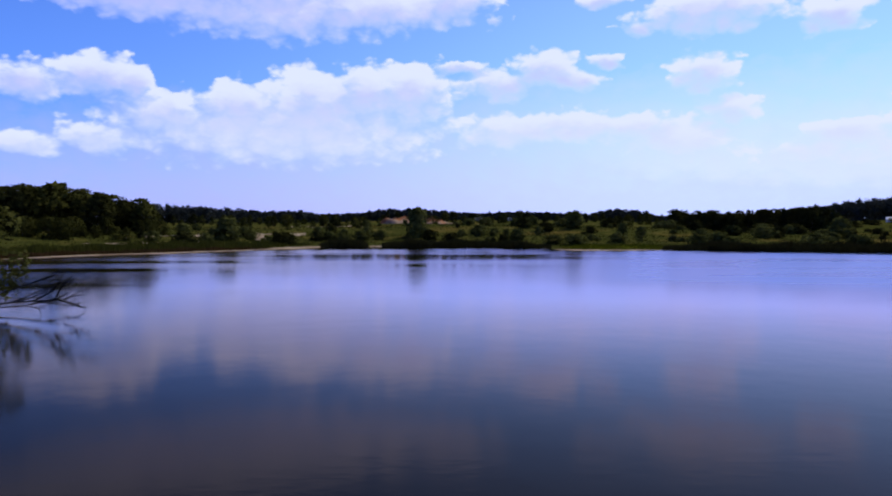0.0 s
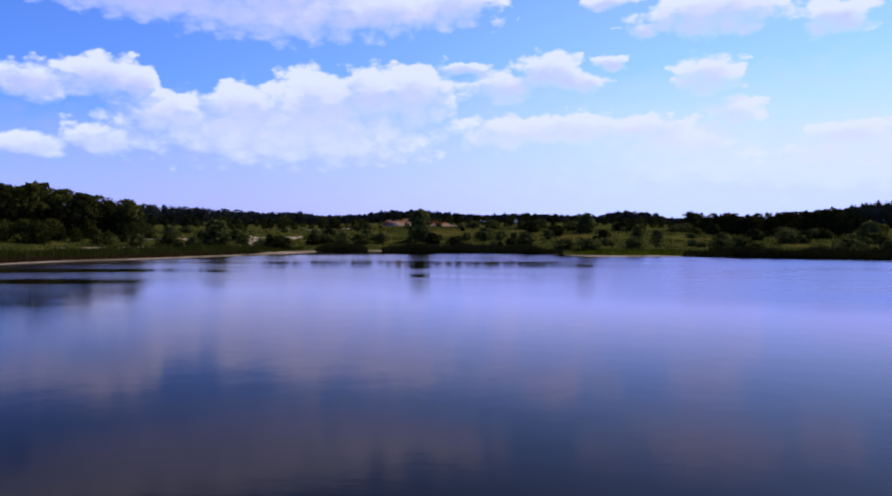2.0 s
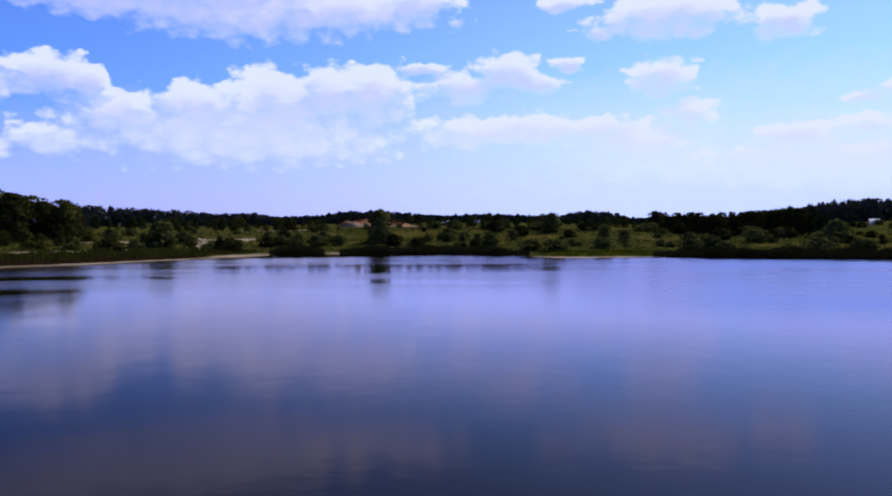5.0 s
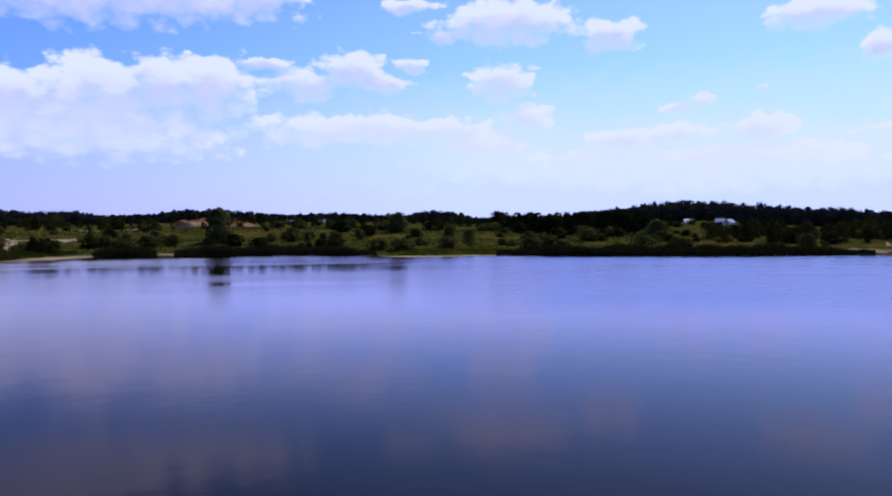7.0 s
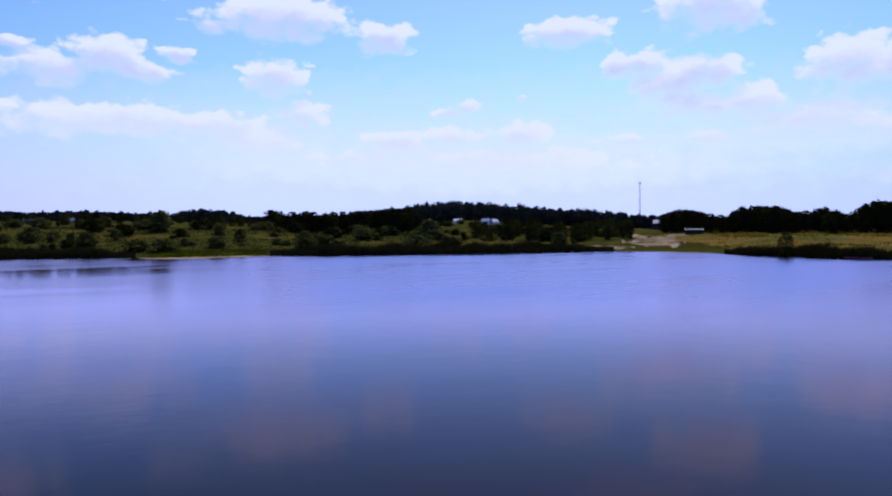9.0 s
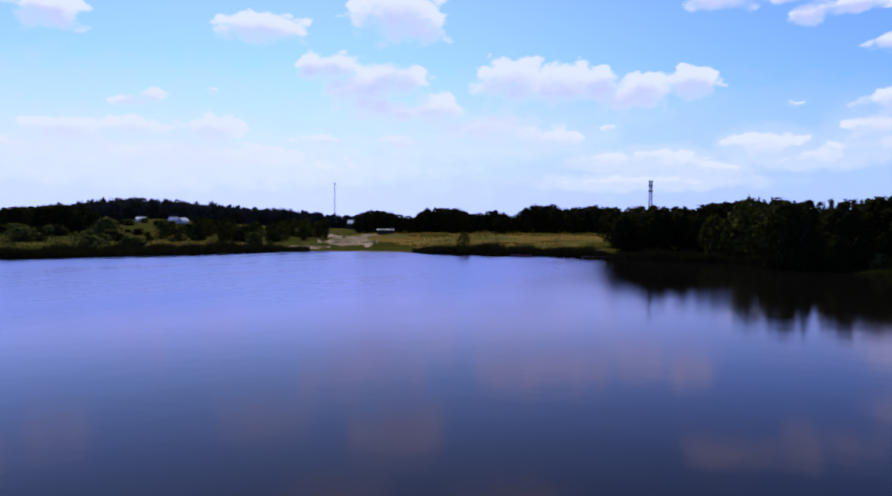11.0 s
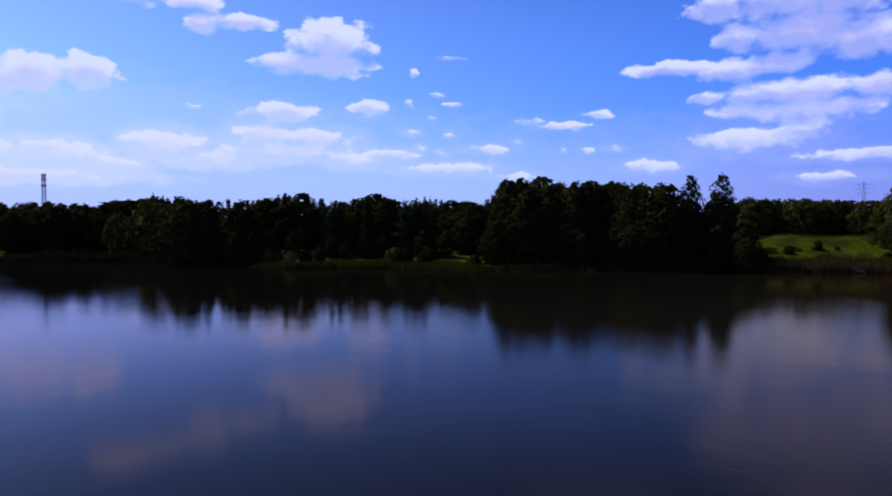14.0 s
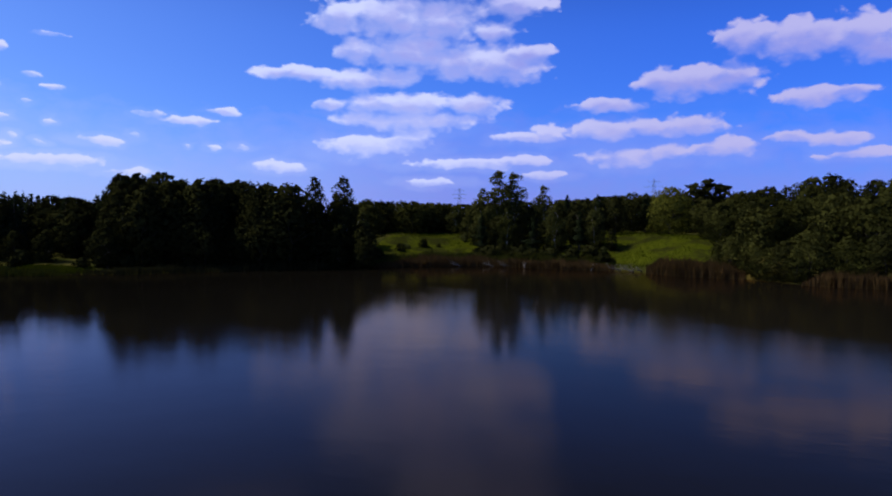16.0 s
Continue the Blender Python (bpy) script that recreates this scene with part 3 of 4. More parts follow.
patch("lawn", 144.5, 155.6, 5, 60, LAWN, "bright green grassy slope under a willow", seed=12, ragged=0.1)

FIELD = speckled("dry_grass", (0.14, 0.09, 0.007), (0.22, 0.132, 0.012), 0.5, 0.95, (0.085, 0.084, 0.007), 0.2, 0.03)
patch("field", 50.2, 71.8, 10, 165, FIELD, "open field of drying yellow grass above the reeds", 0.1, 13, 0.12)

# ---------------------------------------------------------------- trees
leaf_rng = np.random.default_rng(11)


def leaf_clumps(lobes, count, size, rng, droop=0.0, core=0.16):
    """Many small folded leaf clumps over the outside of some ellipsoid lobes and larger ones inside, as one set of vertices and faces."""
    lobes = np.array(lobes, float)
    area = (lobes[:, 3] * lobes[:, 5]) ** 0.9
    pick = rng.choice(len(lobes), count, p=area / area.sum())
    d = rng.normal(size=(count, 3))
    d /= np.linalg.norm(d, axis=1)[:, None]
    d[:, 2] = np.where((d[:, 2] < -0.3) & (rng.random(count) < 0.6), -d[:, 2], d[:, 2])
    c, r = lobes[pick, :3], lobes[pick, 3:6]
    inner = rng.random(count) < core
    deep = np.where(inner, rng.uniform(0.25, 0.75, count), rng.uniform(0.8, 1.15, count))
    at = c + d * r * deep[:, None]
    at[:, 2] -= droop * rng.random(count) * size * 3
    n = d + rng.normal(scale=0.6, size=(count, 3))
    n /= np.linalg.norm(n, axis=1)[:, None]
    t = np.cross(n, rng.normal(size=(count, 3)))
    t /= np.linalg.norm(t, axis=1)[:, None] + 1e-9
    b = np.cross(n, t)
    if droop:
        t = t * (1 - droop) + np.array([0, 0, -1.0]) * droop
    s = (size * rng.uniform(0.5, 1.4, count) * np.where(inner, 2.4, 1.0))[:, None]
    w = rng.uniform(0.4, 0.8, count)[:, None]
    fold = n * s * rng.uniform(-0.3, 0.3, count)[:, None]
    v = np.stack([at - t * s, at + b * s * w + fold, at + t * s * 1.1, at - b * s * w + fold], 1).reshape(-1, 3)
    o = np.arange(count)[:, None] * 4
    f = np.concatenate([o + [0, 1, 2], o + [0, 2, 3]], 0)
    return v, f


def crown_width(kind, z, rng_phase):
    """Half the crown's width at height z, for a tree one unit high."""
    if kind == "broad":
        return 0.3 * max(0.0, math.sin(math.pi * min(1.0, (z * 0.9 + 0.1)) ** 1.15)) ** 0.55
    if kind == "tall":
        return 0.165 * (min(1.0, z / 0.3) ** 0.5) * max(0.0, 1 - z ** 4.0) ** 0.6
    if kind == "poplar":
        return 0.19 * (min(1.0, z / 0.25) ** 0.4) * max(0.0, 1 - z ** 3.6) ** 0.62
    if kind == "pine":
        return 0.19 * (0.75 + 0.35 * math.sin(z * 31 + rng_phase)) * max(0.0, 1 - z ** 1.25) ** 0.8 * min(1.0, 0.35 + z / 0.35)
    if kind == "spruce":
        return 0.19 * (1.0 - z) ** 0.9 * (0.72 + 0.28 * ((-z * 15 + rng_phase) % 1.0)) + 0.006
    if kind == "willow":
        return 0.42 * max(0.0, 1 - abs((z - 0.36) / 0.64) ** 2.3) ** 0.5 if z > 0.36 else 0.42 * (0.8 + 0.2 * z / 0.36)
    return 0.5 * max(0.0, 1 - max(0.0, (z - 0.4) / 0.6) ** 2.4) ** 0.5 * (0.86 + 0.14 * min(1, z / 0.4))


BILLOWS = {"broad": (22, 0.5), "tall": (44, 0.66), "poplar": (40, 0.62), "willow": (30, 0.42), "bush": (14, 0.46)}


def billows(kind, count, size, rng):
    """A crown one unit high made of many rounded billows of leaf clumps, each with its lit and its shaded side."""
    number, share = BILLOWS[kind]
    low, phase = {"broad": 0.06, "tall": 0.1}.get(kind, 0.02), rng.uniform(0, 6.28)
    c, r = [], []
    for i in range(number):
        z = low + (0.93 - low) * ((i + rng.uniform(0.1, 0.9)) / number) ** 0.85
        stemward, w = (0.0, 0.0), crown_width(kind, z, phase)
        if kind == "tall":
            # three upright plumes of unequal height
            p = i % 3
            peak, out = (0.96, 0.87, 0.78)[p], 0.035 + 0.06 * min(1.0, z / 0.5)
            w = crown_width(kind, z, phase) * 0.74
            z *= peak
            stemward = (math.cos(phase + 2.1 * p) * out * (0.3, 1.0, 1.1)[p], math.sin(phase + 2.1 * p) * out * (0.3, 1.0, 1.1)[p])
        q = max(0.045, w * share * rng.uniform(0.65, 1.25))
        a = i * 2.4 + rng.uniform(-0.5, 0.5)
        off = max(0.0, w * rng.uniform(0.86, 1.12) - q * 0.8)
        c.append((math.cos(a) * off + stemward[0], math.sin(a) * off + stemward[1], z))
        r.append((q, q, min(q * rng.uniform(0.8, 1.1) * (1.6 if kind == "tall" else 1.0), 0.16)))
    for z in np.linspace(low + 0.08, 0.9, 7):
        w = crown_width(kind, z, phase)
        fill = 0.4 if kind == "tall" else 0.66
        c.append((0, 0, z)), r.append((w * fill, w * fill, 0.13))
    c.append((rng.uniform(-0.03, 0.03), 0, 0.93)), r.append((crown_width(kind, 0.9, 0) * 0.6,) * 2 + (0.07,))
    c, r = np.array(c), np.array(r)
    area = r[:, 0] * (r[:, 2] + r[:, 0]) * np.where(np.arange(len(r)) < number, 1.0, 0.55)
    pick = rng.choice(len(r), count, p=area / area.sum())
    d = rng.normal(size=(count, 3))
    d /= np.linalg.norm(d, axis=1)[:, None]
    axis = c[pick] - np.array([0, 0, 0.42])
    axis /= np.linalg.norm(axis, axis=1)[:, None] + 1e-6
    back = (d * axis).sum(1)
    d = np.where((back < -0.25)[:, None], d - 2 * back[:, None] * axis, d)
    swell = np.array([noise.noise((x * 2.2 + phase * 9, y * 2.2, z * 2.2 + j)) for (x, y, z), j in zip(d, pick)])
    at = c[pick] + d * r[pick] * ((0.93 + 0.3 * swell) * rng.uniform(0.82, 1.1, count))[:, None]
    n = d + rng.normal(scale=0.6, size=(count, 3))
    n /= np.linalg.norm(n, axis=1)[:, None]
    t = np.cross(n, rng.normal(size=(count, 3)))
    t /= np.linalg.norm(t, axis=1)[:, None] + 1e-9
    if kind == "willow":
        t = t * 0.7 + np.array([0, 0, -0.3])
    bb = np.cross(n, t)
    s = (size * rng.uniform(0.5, 1.35, count) * np.where(pick >= number, 1.9, 1.0))[:, None]
    w = rng.uniform(0.45, 0.85, count)[:, None]
    fold = n * s * rng.uniform(-0.3, 0.3, count)[:, None]
    v = np.stack([at - t * s, at + bb * s * w + fold, at + t * s * 1.1, at - bb * s * w + fold], 1).reshape(-1, 3)
    v[:, 2] = np.maximum(v[:, 2] / np.quantile(v[:, 2], 0.9995), 0.0)
    o = np.arange(count)[:, None] * 4
    face = d * 0.75 + axis * 0.25 + n * 0.35
    face /= np.linalg.norm(face, axis=1)[:, None]
    return v, np.concatenate([o + [0, 2, 1], o + [0, 3, 2]], 0), np.repeat(face, 4, 0)


def crown(kind, count, size, rng):
    """A crown one unit high: leaf clumps over an uneven, lobed outline, larger ones inside."""
    phase, seed = rng.uniform(0, 6.28), rng.uniform(0, 90)
    if kind not in ("pine", "spruce"):
        return billows(kind, count, size, rng)
    low, lumps = {"pine": (0.16, 0.55), "spruce": (0.03, 0.2)}[kind]
    zs = np.linspace(low, 0.995, 60)
    ws = np.array([crown_width(kind, z, phase) for z in zs]) + 0.02
    z = rng.choice(zs, count, p=ws / ws.sum()) + rng.uniform(-0.01, 0.01, count)
    a = rng.uniform(0, 2 * math.pi, count)
    at, out = np.empty((count, 3)), np.empty((count, 3))
    inner = (rng.random(count) < 0.2) & (z < 0.8)
    for i in range(count):
        w = crown_width(kind, min(z[i], 0.995), phase)
        c, s = math.cos(a[i]), math.sin(a[i])
        n1 = noise.noise((c * 1.5 + seed, s * 1.5, z[i] * 4.0))
        n2 = noise.noise((c * 4 + seed, s * 4, z[i] * 11))
        top = 1 + 0.10 * noise.noise((c * 1.2 + seed, s * 1.2, 40.0)) + 0.05 * n2
        r = w * (1 + lumps * 1.5 * n1 + 0.4 * n2) * (rng.uniform(0.2, 0.75) if inner[i] else rng.uniform(0.78, 1.08))
        at[i] = (c * r, s * r, z[i] * top)
        out[i] = (c, s, 0.35 + 1.1 * max(0.0, z[i] - 0.5))
    out /= np.linalg.norm(out, axis=1)[:, None]
    n = out + rng.normal(scale=0.65, size=(count, 3))
    n /= np.linalg.norm(n, axis=1)[:, None]
    t = np.cross(n, rng.normal(size=(count, 3)))
    t /= np.linalg.norm(t, axis=1)[:, None] + 1e-9
    if kind == "spruce":
        t = t * 0.65 + np.array([0, 0, -0.35])
    bb = np.cross(n, t)
    s = (size * rng.uniform(0.5, 1.4, count) * np.where(inner, 2.2, 1.0))[:, None]
    w = rng.uniform(0.4, 0.8, count)[:, None]
    fold = n * s * rng.uniform(-0.3, 0.3, count)[:, None]
    v = np.stack([at - t * s, at + bb * s * w + fold, at + t * s * 1.1, at - bb * s * w + fold], 1).reshape(-1, 3)
    v[:, 2] /= np.quantile(v[:, 2], 0.9995)
    o = np.arange(count)[:, None] * 4
    # the way each clump faces: outwards from its lobe, with the lobes' own relief
    face = out * 0.8 + n * 0.45
    face /= np.linalg.norm(face, axis=1)[:, None]
    return v, np.concatenate([o + [0, 2, 1], o + [0, 3, 2]], 0), np.repeat(face, 4, 0)


# kind: variants, clumps, clump size as a share of the height, leaf, bark, bare stem, label
TREES = {
    "broad": (4, 2300, 0.0185, LEAF_DARK, BARK, 0.3, "broad dark green deciduous tree with an uneven crown", "tree"),
    "tall": (3, 3400, 0.0118, LEAF_BIRCH, BARK_BIRCH, 0.3, "tall slender birch with light loose foliage", "birch"),
    "poplar": (4, 2400, 0.0158, LEAF_DARK, BARK, 0.25, "tall dark poplar standing in a dense row", "poplar"),
    "pine": (4, 2100, 0.0145, LEAF_PINE, BARK, 0.6, "dark pine with an open irregular top", "pine"),
    "spruce": (3, 2600, 0.0135, LEAF_PINE, BARK, 0.2, "dark conical spruce with drooping whorls", "spruce"),
    "willow": (4, 3200, 0.0245, LEAF_WILLOW, BARK, 0.2, "round grey-green willow with a dense crown", "willow"),
    "lightwillow": (1, 5200, 0.02, LEAF_LIGHT, BARK, 0.2, "round light green willow standing on the lawn", "willow"),
    "leafy": (3, 2600, 0.0175, LEAF_WILLOW, BARK, 0.3, "leafy mid-green deciduous tree with an uneven crown", "tree"),
    "bush": (5, 600, 0.06, LEAF_BUSH, BARK, 0.1, "rounded green bush growing on the grassy bank", "bush"),
    "darkbush": (3, 600, 0.06, LEAF_DARK, BARK, 0.1, "dark rounded shrub standing on the bank", "shrub"),
}
SHAPE = {"darkbush": "bush", "leafy": "broad", "lightwillow": "willow"}
NAME = {"broad": "deciduous_tree", "leafy": "leafy_tree", "tall": "birch_tree", "poplar": "poplar_tree", "pine": "pine_tree", "spruce": "spruce_tree", "willow": "willow_tree", "bush": "bush", "darkbush": "shrub", "lightwillow": "willow_tree"}
made_trees = {}
tree_rng = random.Random(21)
FULL = {"broad": 16.0, "leafy": 16.0, "tall": 20.0, "poplar": 20.0, "pine": 18.0, "spruce": 18.0, "willow": 14.0, "lightwillow": 14.0, "bush": 5.0, "darkbush": 5.0}


def full_size(kind):
    return FULL[kind] > 6


def tree(kind, x, y, h, group="", wide=1.0, variant=None):
    """One tree or bush h metres high at (x, y): the first of each variant is built, the rest copy it."""
    variants, count, size, leaf, bark, bare, label, category = TREES[kind]
    far = math.hypot(x, y) > (250 if y < -150 else 242 if y < 30 else 228) and full_size(kind)
    k = (kind, tree_rng.randrange(variants) if variant is None else variant, far)
    if far:
        count, size = count * 38 // 100, size * 1.65
    full = FULL[kind]
    s = h / full
    m = pose(x, y, land(x, y) - 0.15, 0, 0, tree_rng.uniform(0, 360)) @ Matrix.Diagonal((s * wide, s * wide, s, 1))
    if k in made_trees:
        first = made_trees[k].scale
        ob = copy_thing(made_trees[k], m @ Matrix.Diagonal((1 / first.x, 1 / first.y, 1 / first.z, 1)))
        if group:
            ob["group"] = group
        return ob
    rng = np.random.default_rng(sum(map(ord, kind)) * 7 + k[1])
    root = tagged(new(NAME[kind]), label, category, group)
    v, f, face = crown(SHAPE.get(kind, kind), count, size, rng)
    v *= full
    soft_normals(child("crown", v, f, leaf, root), face)
    stem = Shape()
    top = 0.9 if kind in ("pine", "spruce", "tall", "poplar") else 0.6
    r0 = full * (0.011 if kind == "tall" else 0.016 if full > 6 else 0.02)
    pts = [(rng.normal() * 0.006 * full * i, rng.normal() * 0.006 * full * i, full * top * i / 6) for i in range(7)]
    stem.tube(pts, [r0 * (1.25 - 0.17 * i) for i in range(7)], 5)
    for j in range(3 if kind == "tall" or full < 6 else 7):
        i = 1 + j % 4
        a, reach = rng.uniform(0, 2 * math.pi), full * (0.07 if top > 0.8 else 0.2)
        p = Vector(pts[i])
        q = p + Vector((math.cos(a) * reach * 0.5, math.sin(a) * reach * 0.5, full * 0.06))
        e = q + Vector((math.cos(a + 0.3) * reach * 0.5, math.sin(a + 0.3) * reach * 0.5, full * 0.08))
        stem.tube([p, q, e], [r0 * 0.5, r0 * 0.34, r0 * 0.1], 3)
    child("trunk", stem.v, stem.f, bark, root, smooth=True)
    root.matrix_basis = m
    made_trees[k] = root
    return root


def skyline(points):
    a, e = [np.array(c) for c in zip(*points)]
    return lambda az: float(np.interp(az, a, e))


def wood(az0, az1, d0, d1, count, kinds, top, group, low=0.72, wide=1.0, camz=12.0, shortest=5.0):
    """A stand of trees between two bearings and two distances; the tallest reach the line top(bearing), in degrees above the eye."""
    for i in range(count):
        az = az0 + (az1 - az0) * (i + tree_rng.random()) / count
        d = tree_rng.uniform(d0, d1)
        x, y = polar(az, d)
        reach = camz + math.tan(radians(top(az))) * d - land(x, y)
        h = max(shortest, reach * (tree_rng.uniform(low, 1.0) if tree_rng.random() < 0.6 else tree_rng.uniform(0.92, 1.0)))
        tree(tree_rng.choice(kinds), x, y, h, group, wide * tree_rng.uniform(0.85, 1.2))


def far_wood(az0, az1, d0, d1, count, top, label, size=1.5, per=90, seed=1, camz=12.0):
    """A wood too far to count its trees: crowns joined into one mesh."""
    rng = np.random.default_rng(seed)
    vs, fs, base = [], [], 0
    for i in range(count):
        az = az0 + (az1 - az0) * (i + rng.random()) / count
        d = rng.uniform(d0, d1)
        x, y = polar(az, d)
        g = land(x, y)
        h = max(5.0, (camz + math.tan(radians(top(az))) * d - g) * rng.uniform(0.8, 1.02))
        lobes = [(x + rng.normal() * h * 0.15, y + rng.normal() * h * 0.15, g + h * z, h * q, h * q, h * 0.18) for z, q in ((0.04, 0.26), (0.2, 0.28), (0.38, 0.3), (0.54, 0.3), (0.7, 0.26), (0.83, 0.17))]
        v, f = leaf_clumps(lobes, per, size, rng)
        vs.append(v), fs.append(f + base)
        base += len(v)
    thing("far_wood", np.concatenate(vs), np.concatenate(fs), LEAF_HAZED, label, "wood", kind="stuff")


def at_bearing(kind, az, d, h, group="", wide=1.0):
    x, y = polar(az, d)
    return tree(kind, x, y, h, group, wide)


# west wood and the far ridge
west = skyline([(-60, 3.4), (-44, 3.3), (-32.2, 3.2), (-30, 3.1), (-28.8, 2.3), (-27.9, 2.5), (-26.8, 2.0), (-26.0, 2.2), (-25, 1.75)])
wood(-46, -25.5, 335, 400, 46, ["broad", "broad", "willow"], west, "trees of the western wood", 0.75, 1.25, 11.3)
wood(-46, -24.5, 300, 332, 26, ["willow", "willow", "broad"], lambda az: 0.6, "bushes before the western wood", 0.5, 1.2, 11.3)
ridge = skyline([(-26, 1.75), (-23.6, 1.68), (-21.2, 1.45), (-17.1, 1.23), (-15, 1.07), (-12.4, 1.13), (-10.6, 0.82), (-7.4, 0.92), (-5.2, 1.3), (-1.9, 1.31),
                 (0.8, 1.03), (3.2, 0.9), (5.5, 1.08), (8.2, 0.94), (11.8, 0.85), (14, 1.29), (16.6, 1.1), (17.4, 0.7), (20, 0.62)])
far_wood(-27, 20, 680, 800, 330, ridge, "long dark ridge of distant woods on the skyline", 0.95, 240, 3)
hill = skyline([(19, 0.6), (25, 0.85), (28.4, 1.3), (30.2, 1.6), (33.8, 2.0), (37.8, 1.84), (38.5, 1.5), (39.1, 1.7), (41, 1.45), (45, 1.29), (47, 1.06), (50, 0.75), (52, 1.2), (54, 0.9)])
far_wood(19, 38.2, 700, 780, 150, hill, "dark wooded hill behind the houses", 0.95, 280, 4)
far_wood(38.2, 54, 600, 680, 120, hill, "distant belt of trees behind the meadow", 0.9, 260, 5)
belt = skyline([(19, 0.9), (19.5, 1.26), (22.7, 1.11), (25.4, 1.12), (28.4, 1.4), (31, 1.5), (32, 0.9)])
wood(19.3, 31.6, 425, 490, 44, ["pine", "broad", "broad", "poplar"], belt, "dark trees beyond the northern meadow", 0.75, 1.5)

# north meadow: single bushes
for az, d, h, w, kind in [(-2.75, 352, 17.5, 0.8, "bush"), (-19.6, 315, 11.5, 1.35, "bush"), (-7.2, 350, 7.5, 0.9, "bush"), (8.3, 345, 5.5, 0.9, "bush"),
                          (5.4, 340, 5, 1.0, "bush"), (11.4, 372, 10.5, 1.2, "bush"), (32.2, 372, 11, 1.2, "bush"), (17.2, 345, 6, 1.1, "bush"),
                          (15.6, 352, 7, 1.0, "bush"), (-9.2, 352, 6, 1.3, "bush"), (-11.5, 358, 7, 1.0, "bush")]:
    at_bearing(kind, az, d, h, "bushes on the northern bank", w)
for i in range(150):
    az = tree_rng.uniform(-27, 47)
    at_bearing(tree_rng.choice(["bush", "bush", "darkbush"]), az, waterline(az) + tree_rng.uniform(22, 150), tree_rng.uniform(1.8, 6.2), "bushes on the northern bank", tree_rng.uniform(1.3, 2.3))
for i in range(58):
    az = tree_rng.uniform(36, 48.5)
    at_bearing(tree_rng.choice(["willow", "leafy", "willow", "broad"]), az, waterline(az) + tree_rng.uniform(60, 150), tree_rng.uniform(5, 10), "bushes by the houses", tree_rng.uniform(0.9, 1.2))

for i in range(22):
    az = 29 + 19 * (i + tree_rng.random()) / 22
    at_bearing(tree_rng.choice(["bush", "darkbush", "bush"]), az, tree_rng.uniform(470, 545), tree_rng.uniform(2.5, 5.0), "bushes by the houses", tree_rng.uniform(1.3, 2.2))

for i in range(70):
    az = -24 + 44 * (i + tree_rng.random()) / 70
    at_bearing(tree_rng.choice(["willow", "broad", "willow"]), az, tree_rng.uniform(430, 560), tree_rng.uniform(4.5, 9.5), "small trees beyond the northern meadow", tree_rng.uniform(0.9, 1.4))

# east: trees behind the field, then the wood on the water
field_top = skyline([(50.5, 0.9), (52.3, 1.27), (54.5, 0.8), (55.5, 0.85), (56.4, 1.44), (59.2, 1.5), (60.5, 1.1), (61.9, 1.34), (63.6, 1.0), (64.9, 1.78),
                     (66.2, 1.82), (67.1, 1.5), (69.6, 1.7), (71.7, 1.52), (73.7, 1.67), (77.5, 1.63), (79.3, 2.0)])
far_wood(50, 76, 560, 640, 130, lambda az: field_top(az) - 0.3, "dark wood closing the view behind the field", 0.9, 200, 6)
wood(50.5, 72.5, 440, 500, 95, ["broad", "broad", "pine", "poplar"], field_top, "trees behind the dry field", 0.78, 1.4)
wood(71.4, 80, 285, 350, 42, ["broad", "poplar", "broad"], field_top, "trees of the eastern wood", 0.8, 1.4)
wood(79.6, 83.6, 296, 340, 14, ["broad", "poplar"], field_top, "trees of the eastern wood", 0.86, 1.5)
at_bearing("willow", 81.2, 258, 21, "trees of the eastern wood", 0.95)
at_bearing("willow", 78.8, 268, 15, "trees of the eastern wood", 0.9)
at_bearing("willow", 59.4, 287, 9.5, "", 0.75)
east_top = skyline([(79, 2.0), (81.1, 2.3), (83.9, 2.2), (85.2, 2.0), (89.8, 2.3), (91.6, 2.75), (93.8, 2.3), (96.4, 2.1), (97.8, 2.7), (98.9, 2.2), (102.1, 2.5),
                    (103, 2.2), (106.3, 2.1), (107.6, 3.0)])
wood(82.5, 107.6, 222, 290, 90, ["pine", "pine", "spruce", "pine", "spruce", "broad", "poplar"], east_top, "dark trees of the eastern wood", 0.84, 1.5)
wood(83, 108, 214, 232, 26, ["broad"], lambda az: -0.3, "undergrowth at the edge of the eastern wood", 0.5, 1.2)
poplars = skyline([(107.4, 2.4), (108.7, 3.9), (112.4, 4.15), (113.4, 3.5), (115.2, 3.66), (116.6, 3.4), (117.9, 3.7), (120.2, 3.3), (121.1, 3.4), (121.8, 2.9),
                   (122.9, 4.2), (123.9, 3.2), (125.1, 4.2), (126.4, 3.0), (127.6, 2.3)])
wood(107.8, 121.6, 197, 238, 66, ["poplar", "poplar", "poplar", "broad"], poplars, "tall trees on the eastern shore", 0.8, 1.1)
wood(122.0, 126.6, 204, 238, 14, ["tall", "poplar", "tall"], lambda az: poplars(az) - 1.6, "tall trees on the eastern shore", 0.84, 1.5)
at_bearing("poplar", 122.9, 205, 25.0, "tall trees on the eastern shore", 0.95)
at_bearing("poplar", 125.1, 206, 25.4, "tall trees on the eastern shore", 1.0)
at_bearing("broad", 126.6, 207, 12.0, "tall trees on the eastern shore", 1.4)
wood(107, 127.5, 193, 204, 30, ["broad"], lambda az: 0.2, "undergrowth on the eastern shore", 0.5, 1.3)

